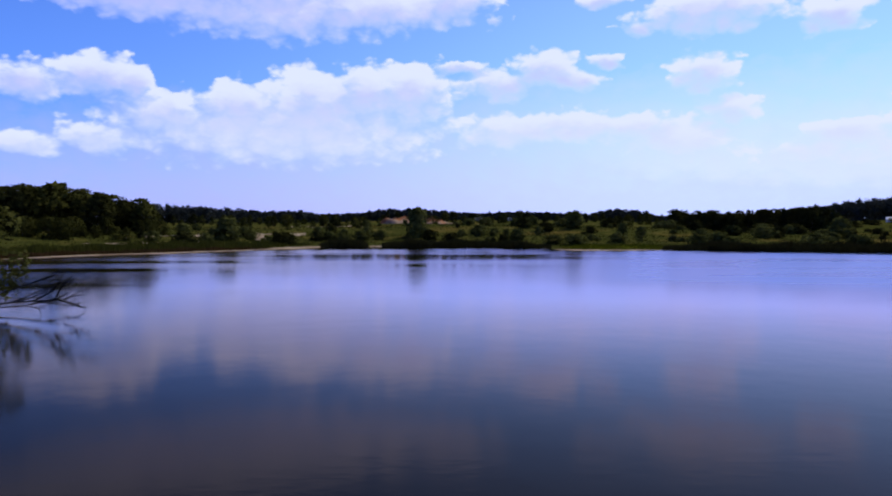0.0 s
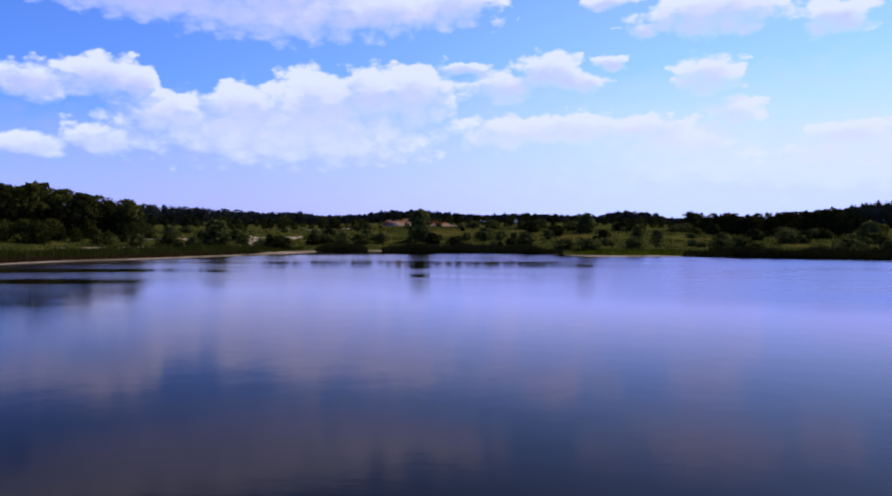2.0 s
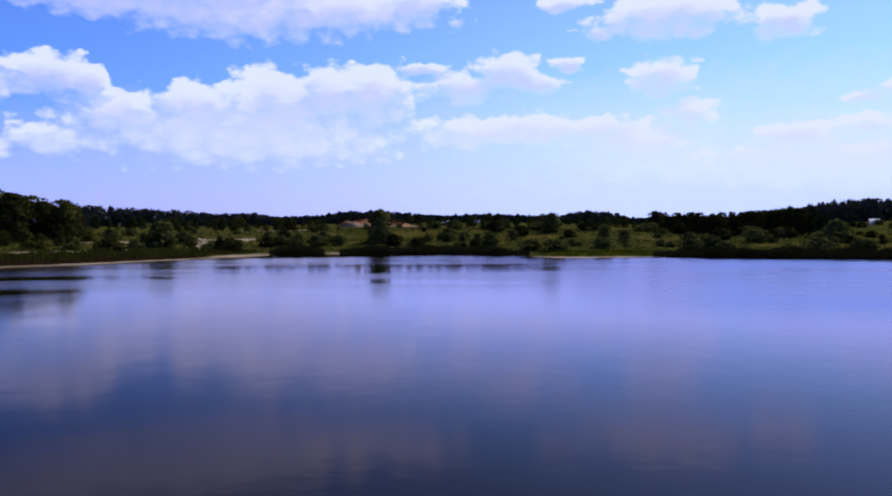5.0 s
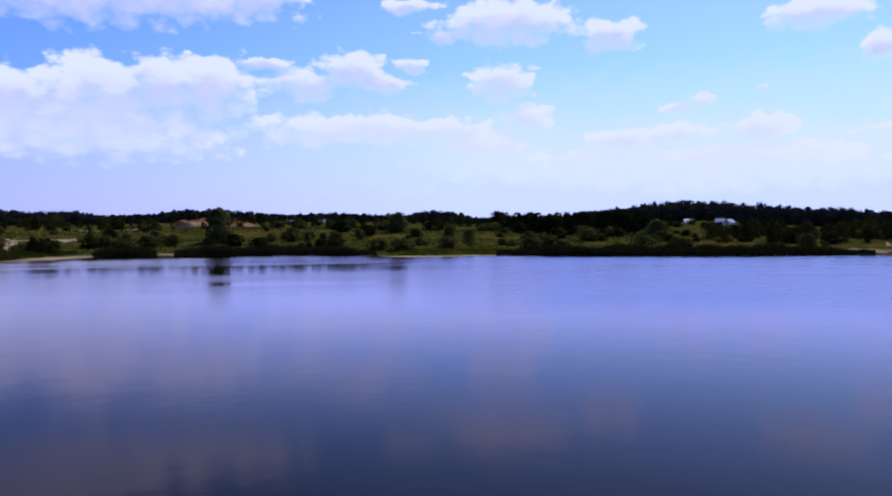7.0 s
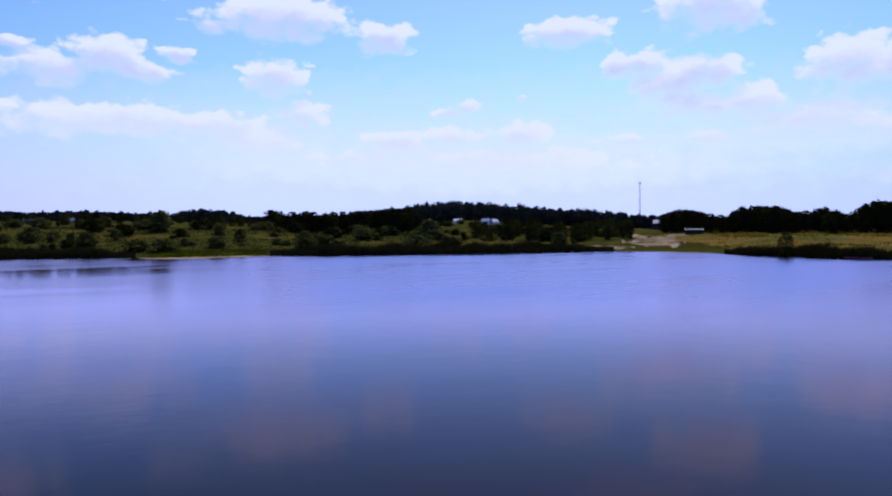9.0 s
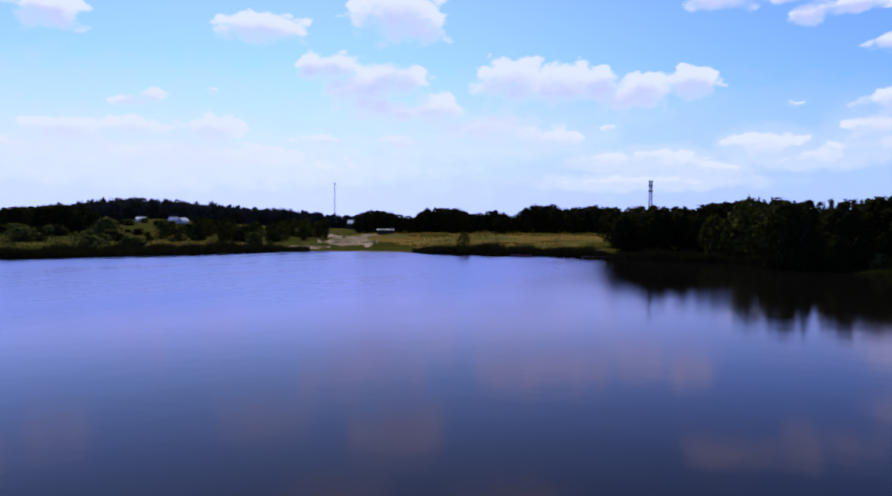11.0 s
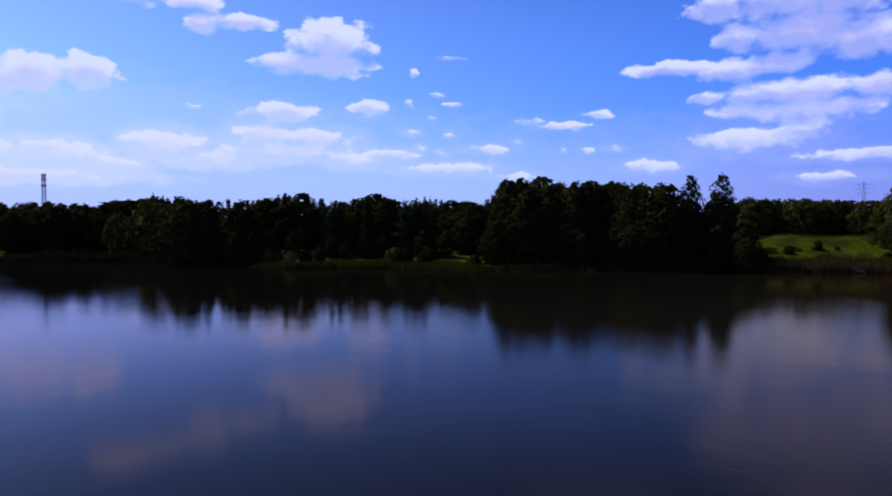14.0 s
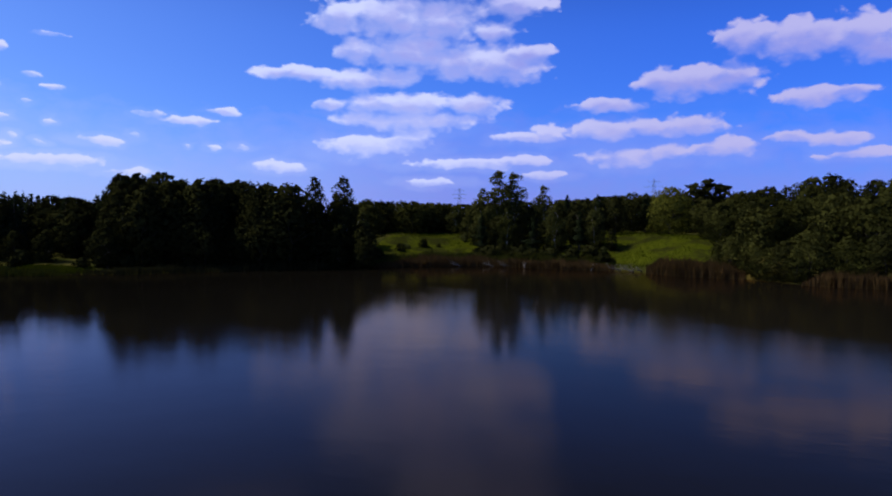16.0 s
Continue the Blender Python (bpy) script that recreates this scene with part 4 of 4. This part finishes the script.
for i in range(46):
    az = 87 + 41 * (i + tree_rng.random()) / 46
    if 94 < az < 98.5 or 102.6 < az < 106:
        continue
    at_bearing(tree_rng.choice(["bush", "darkbush"]), az, waterline(az) + tree_rng.uniform(8, 14), tree_rng.uniform(2.5, 5.0), "bushes at the edge of the eastern wood", tree_rng.uniform(1.0, 1.5))
for i in range(26):
    az = 126.5 + 22 * tree_rng.random()
    at_bearing(tree_rng.choice(["bush", "darkbush"]), az, waterline(az) + tree_rng.uniform(6, 36), tree_rng.uniform(1.2, 3.2), "bushes on the southern slopes", tree_rng.uniform(1.0, 1.5))

# south: trees round the two lawns
back = skyline([(126, 2.2), (128.1, 2.19), (129.8, 2.09), (133.8, 1.83), (137, 2.0), (146, 2.4), (150, 2.6), (156, 2.4)])
wood(126.5, 156, 262, 300, 92, ["leafy", "willow", "leafy", "tall", "broad"], back, "trees behind the southern lawn", 0.82, 1.45)
for az, d, h, kind, w in [(136.4, 236, 19.5, "tall", 1.5), (137.7, 236, 25.0, "tall", 1.8), (138.9, 237, 23.5, "tall", 1.7), (141.3, 240, 17.5, "tall", 1.5),
                          (140.2, 236, 12, "broad", 1.2), (142.5, 234, 12.5, "broad", 1.1), (144.0, 228, 12.5, "broad", 1.1), (138.0, 232, 10, "broad", 1.2),
                          (145.6, 238, 13.5, "pine", 1.4), (143.2, 256, 14, "pine", 1.4), (147.0, 238, 13, "broad", 1.1), (145.2, 222, 8.5, "willow", 1.1),
                          (135.2, 250, 8, "willow", 0.9), (151.1, 238, 15.5, "lightwillow", 1.25), (152.9, 262, 17.5, "poplar", 1.9), (153.8, 264, 19, "poplar", 1.9), (154.8, 266, 17.5, "poplar", 1.8), (148.3, 250, 14, "broad", 1.3), (149.3, 256, 14, "pine", 1.6)]:
    at_bearing(kind, az, d, h, "trees on the southern shore", w)
south = skyline([(154.5, 2.2), (156.8, 2.9), (159.1, 3.3), (162, 3.9), (163.4, 3.6), (166, 3.5), (180, 3.4)])
for i in range(15):
    az = 135.6 + 11.2 * (i + tree_rng.random()) / 15
    at_bearing(("broad", "pine", "broad", "tall", "poplar")[i % 5], az, waterline(az) + tree_rng.uniform(17, 30), (8.0, 12.5, 10.5, 14.0, 7.5)[i % 5] * tree_rng.uniform(0.85, 1.1), "trees below the birches", 1.25)
for i in range(12):
    az = 135.6 + 11.2 * (i + tree_rng.random()) / 12
    at_bearing("darkbush", az, waterline(az) + tree_rng.uniform(7, 16), tree_rng.uniform(2.5, 5), "bushes below the birches", tree_rng.uniform(1.2, 1.8))
wood(153.6, 158, 203, 222, 9, ["leafy", "broad", "leafy"], south, "trees of the southern wood", 0.8, 1.25)
wood(155.6, 178, 222, 255, 44, ["leafy", "poplar", "broad", "poplar", "leafy"], south, "trees of the southern wood", 0.7, 1.25)
wood(156.4, 178, 192, 222, 40, ["leafy", "broad", "leafy", "willow"], lambda az: south(az) - 1.2, "trees of the southern wood", 0.55, 1.3)
for i, az in enumerate([154.6, 155.6, 156.6, 157.5, 158.4, 159.2, 160.0, 160.9, 162.0, 163.2, 164.3, 165.5, 166.8, 168.4, 170.2, 172.4]):
    at_bearing(("leafy", "willow", "broad")[i % 3], az, waterline(az) + (1.5 if 157 < az < 160.4 else 7.0), (6.5, 9.0, 7.5, 10.5)[i % 4], "trees hanging over the southern water", 1.25)
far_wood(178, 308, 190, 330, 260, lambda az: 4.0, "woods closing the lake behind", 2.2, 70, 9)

# west bank, near: the tree over the water and the fallen tree
tree("tall", -59.5, 46.5, 19.5, "", 1.5)
tree("willow", -72, 40, 13, "")


def fallen_tree():
    s = Shape()
    rng = random.Random(4)

    def limb(p, d, length, r, depth):
        pts, rad, q, w = [p], [r], p, d.copy()
        for i in range(5):
            w = (w + Vector((rng.uniform(-0.16, 0.16), rng.uniform(-0.16, 0.16), rng.uniform(-0.12, 0.12)))).normalized()
            q = q + w * length / 5
            pts.append(q), rad.append(r * (1 - 0.17 * (i + 1)))
            if depth and i > 1:
                for _ in range(2):
                    side = (w + Vector((rng.uniform(-0.2, 0.6), rng.uniform(-0.7, 0.7), rng.uniform(-0.3, 0.4)))).normalized()
                    limb(q, side, length * rng.uniform(0.22, 0.38), r * 0.5, depth - 1)
        s.tube(pts, rad, 4)

    limb(Vector((-62, 46, 0.3)), Vector((0.97, 0.0, 0.13)), 16, 0.3, 3)
    limb(Vector((-60, 46.5, 0.8)), Vector((0.96, 0.06, 0.2)), 13, 0.2, 3)
    limb(Vector((-59, 45.5, 0.6)), Vector((0.97, -0.1, 0.05)), 11, 0.18, 3)
    thing("fallen_tree", s.v, s.f, DEAD_WOOD, "bare dark dead tree fallen out over the water", "dead tree")


fallen_tree()

# ---------------------------------------------------------------- reeds and grass


def blades(name, az0, az1, d0, d1, count, h, width, mat, label, category, seed, lean=0.25):
    """Reeds or grass as many thin leaning blades, thick along the water."""
    rng = np.random.default_rng(seed)
    v, f = [], []
    for i in range(count):
        az = rng.uniform(az0, az1)
        d = rng.uniform(d0, d1)
        x, y = polar(az, waterline(az) + d)
        z = max(-0.1, height(az, d) - 0.05)
        clump = 0.72 + 0.5 * noise.noise((x * 0.11, y * 0.11, seed)) + 0.25 * noise.noise((x * 0.5, y * 0.5, seed))
        e = min(1.0, 0.25 + 5.0 * min(az - az0, az1 - az) / (az1 - az0))
        hh = h * clump * e * rng.uniform(0.75, 1.15)
        a = rng.uniform(0, math.pi)
        cx, cy, w = math.cos(a), math.sin(a), width * rng.uniform(0.6, 1.3)
        lx, ly = rng.normal() * lean * hh * 0.5, rng.normal() * lean * hh * 0.5
        o = len(v)
        v += [(x - cx * w, y - cy * w, z), (x + cx * w, y + cy * w, z), (x + lx * 0.4 + cx * w * 0.8, y + ly * 0.4 + cy * w * 0.8, z + hh * 0.6), (x + lx * 0.4 - cx * w * 0.8, y + ly * 0.4 - cy * w * 0.8, z + hh * 0.6), (x + lx, y + ly, z + hh)]
        f += [(o, o + 1, o + 2, o + 3), (o + 3, o + 2, o + 4)]
    thing(name, v, f, mat, label, category, kind="stuff")


blades("reeds", -45, -16.0, 2.5, 9, 5000, 1.5, 0.12, REED_TAN, "short brown reeds at the foot of the grassy spit", "reeds", 30)
blades("reeds", -45, -12.6, 8.5, 34, 9000, 3.0, 0.14, REED_GREEN, "low green reeds over the grassy spit", "reeds", 31)
blades("reeds", -11.6, -7.2, -2, 14, 3200, 3.4, 0.14, REED_DARK, "dense dark reeds along the northern water", "reeds", 32)
blades("reeds", -6.0, 9.6, -2, 14, 9000, 3.6, 0.14, REED_DARK, "dense dark reeds along the northern water", "reeds", 33)
blades("reeds", 19.4, 47, -2, 14, 15000, 4.0, 0.14, REED_DARK, "dense dark reeds along the northern water", "reeds", 34)
blades("grass", 10.2, 20, 3, 22, 3500, 0.9, 0.12, GRASS_LAWN, "yellow-green grass on the low spit", "grass", 35)
blades("reeds", 55.2, 71.6, -2, 10, 7500, 4.2, 0.14, REED_DARK, "dark reed clumps below the dry field", "reeds", 36)
blades("reeds", 71, 88.5, -2, 8, 7500, 3.6, 0.14, REED_DARK, "reeds in front of the eastern wood", "reeds", 37)
blades("reeds", 88, 105, -4, 4, 7500, 2.0, 0.13, REED_GREEN, "light green reeds at the edge of the wood", "reeds", 38)
blades("reeds", 105, 128, -1, 4, 3500, 2.2, 0.12, REED_DARK, "shaded reeds under the poplars", "reeds", 39)
blades("reeds", 127.5, 147, -3, 5, 8500, 3.2, 0.11, REED_TAN, "dry brown reeds along the southern water", "reeds", 40)
blades("reeds", 127.5, 147, 4, 13, 6500, 3.4, 0.12, REED_GREEN, "tall olive reeds and grass behind the dry reeds", "reeds", 47)
blades("reeds", 149.4, 156.6, -4, 5, 5500, 4.6, 0.1, REED_TAN, "tall dry brown reeds below the lawn", "reeds", 41)
blades("reeds", 160.4, 172, -5, 4, 4500, 4.0, 0.1, REED_TAN, "tall dry brown reeds below the willows", "reeds", 42)
blades("grass", -40, 45, 12, 150, 25000, 0.8, 0.22, GRASS_BLADE, "rough meadow grass on the northern bank", "grass", 43)
blades("grass", 50.5, 72, 16, 160, 14000, 0.5, 0.26, GRASS_DRY, "rough dry grass over the field", "grass", 44)
blades("grass", 93, 107, 1, 13, 9000, 1.0, 0.14, GRASS_LAWN, "fresh grass before the dark wood", "grass", 46)
blades("grass", 127.5, 156, 4, 62, 14000, 0.6, 0.16, GRASS_LAWN, "fresh green grass on the southern slopes", "grass", 45)

# ---------------------------------------------------------------- masts, houses and small things on the shore


def lattice(s, x, y, z0, z1, w0, w1, bays, r):
    """Four legs with cross bracing."""
    def corner(i, t):
        w = (w0 + (w1 - w0) * t) / 2
        return Vector((x + (-w, w, w, -w)[i], y + (-w, -w, w, w)[i], z0 + (z1 - z0) * t))
    for i in range(4):
        s.tube([corner(i, 0), corner(i, 1)], [r, r], 4)
        for b in range(bays):
            t0, t1 = b / bays, (b + 1) / bays
            s.tube([corner(i, t0), corner((i + 1) % 4, t1)], [r * 0.5, r * 0.5], 3)
            s.tube([corner((i + 1) % 4, t0), corner(i, t1)], [r * 0.5, r * 0.5], 3)
            s.tube([corner(i, t1), corner((i + 1) % 4, t1)], [r * 0.5, r * 0.5], 3)


def radio_mast(az, d, el, slim):
    x, y = polar(az, d)
    g, top = land(x, y), 12 + math.tan(radians(el)) * d
    root = tagged(new("radio_mast"), "slim grey lattice radio mast above the trees" if slim else "grey lattice radio mast crowded with panel antennas", "radio mast")
    root.location = (x, y, g)
    s = Shape()
    h = top - g
    lattice(s, 0, 0, 0, h * 0.97, 1.3 if slim else 2.3, 0.6 if slim else 1.2, 16, 0.05 if slim else 0.12)
    child("tower", s.v, s.f, METAL, root)
    p = Shape().tube([(0, 0, h * 0.96), (0, 0, h)], [0.12, 0.06], 6)
    child("rod", p.v, p.f, METAL, root)
    for level in ((0.965,) if slim else (0.8, 0.9, 0.975)):
        q = Shape()
        w = 0.8 if slim else 1.05
        q.box(-w, -w, h * level - 0.1, w, w, h * level + 0.1)
        child("platform", q.v, q.f, METAL, root)
        for i in range(3 if slim else 6):
            a = 2 * math.pi * i / (3 if slim else 6)
            c = Shape().box(math.cos(a) * w - 0.14, math.sin(a) * w - 0.14, h * level + 0.1, math.cos(a) * w + 0.14, math.sin(a) * w + 0.14, h * level + 1.3)
            child("antenna", c.v, c.f, METAL, root)


radio_mast(48.95, 640, 3.36, True)
radio_mast(74.1, 420, 3.48, False)


def power_pylon(az, d, el):
    x, y = polar(az, d)
    g, top = land(x, y), 12 + math.tan(radians(el)) * d
    root = tagged(new("power_pylon"), "distant grey lattice power pylon with crossarms", "pylon", "power pylons")
    root.location = (x, y, g)
    root.rotation_euler = (0, 0, radians(-az))
    h = top - g
    s = Shape()
    lattice(s, 0, 0, 0, h, 7.0, 0.8, 11, 0.16)
    child("tower", s.v, s.f, METAL, root)
    for t, w in ((0.72, 7.0), (0.83, 9.0), (0.93, 6.0)):
        c = Shape()
        for sign in (-1, 1):
            c.tube([(0, 0, h * t), (sign * w, 0, h * t)], [0.16, 0.1], 4)
            c.tube([(0, 0, h * t + 1.8), (sign * w, 0, h * t)], [0.1, 0.08], 4)
        child("crossarm", c.v, c.f, METAL, root)


power_pylon(134.5, 820, 2.97)
power_pylon(149.84, 700, 3.65)


def house(az, d, z, long, deep, wall, roof_h, turn, wall_mat, roof_mat, label, name="house", category="house", windows=3):
    """A gabled house: walls, roof, chimney, windows and a door."""
    x, y = polar(az, d)
    root = tagged(new(name), label, category)
    root.location = (x, y, land(x, y) - 0.1 if z is None else z)
    root.rotation_euler = (0, 0, radians(-az + turn))
    a, b = long / 2, deep / 2
    s = Shape().box(-a, -b, -3 if z is not None else -0.3, a, b, wall)
    o = len(s.v)
    s.v += [Vector(p) for p in ((-a, -b, wall), (-a, b, wall), (-a, 0, wall + roof_h - 0.15), (a, -b, wall), (a, b, wall), (a, 0, wall + roof_h - 0.15))]
    s.f += [(o, o + 1, o + 2), (o + 4, o + 3, o + 5)]
    child("wall", s.v, s.f, wall_mat, root)
    r, e = Shape(), 0.5
    for sign in (-1, 1):
        o = len(r.v)
        for xx in (-a - e, a + e):
            r.v += [Vector((xx, 0, wall + roof_h)), Vector((xx, sign * (b + e), wall - 0.25)), Vector((xx, sign * (b + e), wall - 0.45)), Vector((xx, 0, wall + roof_h - 0.22))]
        r.f += [tuple(o + i for i in q) for q in ((0, 1, 5, 4), (1, 2, 6, 5), (2, 3, 7, 6), (0, 3, 2, 1), (4, 5, 6, 7))]
    child("roof", r.v, r.f, roof_mat, root)
    for i in range(windows):
        cx = -a + long * (i + 0.5) / windows
        w = Shape().box(cx - 0.55, -b - 0.05, 0.9, cx + 0.55, -b + 0.02, 2.2)
        child("window", w.v, w.f, WALL_DARK, root)
    if windows:
        c = Shape().box(a * 0.4, 0.3, wall + roof_h * 0.4, a * 0.4 + 0.6, 0.9, wall + roof_h + 0.9)
        child("chimney", c.v, c.f, STONE, root)


house(34.5, 560, None, 6, 5, 1.8, 2.0, 12, WALL_PALE, ROOF_PALE, "small pale house with a light metal roof by the wood")
house(36.8, 565, None, 6, 5, 1.9, 2.4, -20, WALL_PALE, ROOF_PALE, "pale house with a steep light metal roof")
house(37.45, 560, None, 6, 5, 1.8, 2.2, 50, WALL_PALE, ROOF_PALE, "pale house beside another by the wood")
house(50.4, 560, None, 7, 6, 5.0, 2.4, -10, WALL_DARK, ROOF_PALE, "house with a light roof among dark trees")
house(2.85, 640, None, 6, 5, 1.5, 1.2, 5, WALL_PALE, ROOF_PALE, "long pale building far across the fields", windows=4)
house(5.5, 640, None, 4, 4, 1.5, 1.2, -15, WALL_PALE, ROOF_PALE, "small pale building far across the fields")
house(53.0, 410, None, 9.0, 4.0, 2.8, 0.3, 8, WALL_DARK, METAL, "low dark wooden shed with a grey roof on the field", "shed", "shed", 0)


def mound(az, d, w, h, label, mat, seed):
    """A heap of dug earth with an uneven top."""
    x, y = polar(az, d)
    v, f, n, m = [], [], 40, 9
    for j in range(m + 1):
        r = w * (1 - j / m)
        for i in range(n):
            a = 2 * math.pi * i / n
            px, py = math.cos(a) * r, math.sin(a) * r * 0.6
            z = h * (1 - (r / w) ** 3) * (0.75 + 0.8 * noise.noise((px * 0.16, py * 0.16, seed * 3.7))) + 0.6 * noise.noise((px * 0.5, py * 0.5, seed)) * (1 - r / w)
            v.append((px, py, z - 0.4))
    for j in range(m):
        for i in range(n):
            k = (i + 1) % n
            f.append((j * n + i, j * n + k, (j + 1) * n + k, (j + 1) * n + i))
    ob = thing("earth_mound", v, f, mat, label, "earth mound", "earth mounds of the diggings", smooth=True)
    ob.location = (x, y, land(x, y))


mound(-4.6, 470, 12, 5.2, "heap of orange-brown dug earth behind the meadow", CLAY, 1)
mound(-3.3, 480, 13, 6.4, "large heap of orange-brown dug earth behind the meadow", CLAY, 2)
mound(-1.3, 470, 11, 5.6, "heap of orange-brown dug earth behind a bush", CLAY, 3)
mound(0.2, 480, 9, 3.4, "low heap of pale dug earth behind the meadow", SAND, 4)
mound(51.8, 400, 9, 2.2, "low heap of pale sand beside the shed", SAND, 5)
mound(70.3, 288, 4.2, 1.5, "pale bare earth lump on the bank by the reeds", SAND, 6)


def boat(az, d, length, turn, mat, label):
    """A small open rowing boat: hull with pointed bow, gunwale and two thwarts."""
    x, y = polar(az, d)
    root = tagged(new("rowing_boat"), label, "boat")
    root.location = (x, y, 0.0)
    root.rotation_euler = (0, 0, radians(turn))
    v, f, n = [], [], 12
    for i in range(n + 1):
        t = i / n
        w = max(0.03, 0.75 * (1 - max(0.0, (t - 0.55) / 0.45) ** 2) * (0.85 + 0.15 * min(1, t * 3)))
        up = 0.5 + 0.25 * t * t
        px = (t - 0.5) * length
        v += [(px, -w, up), (px, -w * 0.7, -0.1), (px, w * 0.7, -0.1), (px, w, up), (px, w * 0.88, up), (px, w * 0.6, 0.05), (px, -w * 0.6, 0.05), (px, -w * 0.88, up)]
    for i in range(n):
        for j in range(8):
            a, b = i * 8 + j, i * 8 + (j + 1) % 8
            f.append((a, b, b + 8, a + 8))
    f += [tuple(range(7, -1, -1)), tuple(n * 8 + j for j in range(8))]
    child("hull", v, f, mat, root)
    for t in (-0.18, 0.15):
        s = Shape().box(t * length - 0.13, -0.62, 0.34, t * length + 0.13, 0.62, 0.39)
        child("thwart", s.v, s.f, DRIFTWOOD, root)


boat(63.6, waterline(63.6) - 2.5, 4.4, -60, PAINT_RED, "faded red rowing boat moored at the reeds")
boat(64.5, waterline(64.5) - 2.5, 4.2, -66, PAINT_RED, "faded red rowing boat moored at the reeds")


def jetty(az, length, turn, label):
    x, y = polar(az, waterline(az) - 3)
    root = tagged(new("jetty"), label, "jetty")
    root.location = (x, y, 0)
    root.rotation_euler = (0, 0, radians(turn))
    for i in range(int(length / 0.5)):
        s = Shape().box(i * 0.5 - length / 2, -0.6, 0.42, i * 0.5 - length / 2 + 0.44, 0.6, 0.48)
        child("plank", s.v, s.f, DRIFTWOOD, root)
    for i in range(4):
        for yy in (-0.5, 0.5):
            px = -length / 2 + length * (i + 0.5) / 4
            s = Shape().tube([(px, yy, -1.2), (px, yy, 0.6)], [0.08, 0.08], 6)
            child("post", s.v, s.f, DEAD_WOOD, root)


jetty(69.8, 9.0, -72, "low weathered wooden jetty along the reeds")


def driftwood(az, off, length, turn, seed, label):
    """A pale dead branch lying at the water's edge."""
    x, y = polar(az, waterline(az) + off)
    rng = random.Random(seed)
    s = Shape()
    pts = [Vector(((i / 5 - 0.5) * length, rng.uniform(-0.25, 0.25), 0.3 + 0.16 * i + rng.uniform(-0.1, 0.15))) for i in range(6)]
    s.tube(pts, [0.2, 0.18, 0.16, 0.13, 0.1, 0.05], 6)
    for i in range(4):
        p = pts[1 + i]
        s.tube([p, p + Vector((rng.uniform(0.2, 0.9), rng.uniform(-0.7, 0.7), rng.uniform(0.3, 1.1))), p + Vector((rng.uniform(0.8, 1.6), rng.uniform(-1, 1), rng.uniform(0.5, 1.7)))], [0.09, 0.06, 0.02], 5)
    ob = thing("driftwood", s.v, s.f, DRIFTWOOD, label, "driftwood", "driftwood on the southern shore", smooth=True)
    ob.matrix_world = pose(x, y, -0.1, 0, 0, turn)


for n, (az, off, length, turn) in enumerate([(147.0, -2.2, 3.4, 40), (147.9, -2.6, 3.8, 25), (148.7, -2.4, 3.0, 60), (139.8, -3.4, 3.6, -40), (136.9, -3.2, 3.4, 40),
                                             (138.2, -3.4, 3.0, 50), (134.2, -3.3, 3.0, 45), (145.3, -1.8, 4.4, -70)]):
    driftwood(az, off, length, turn, n + 3, "pale bleached dead branch lying at the water's edge")
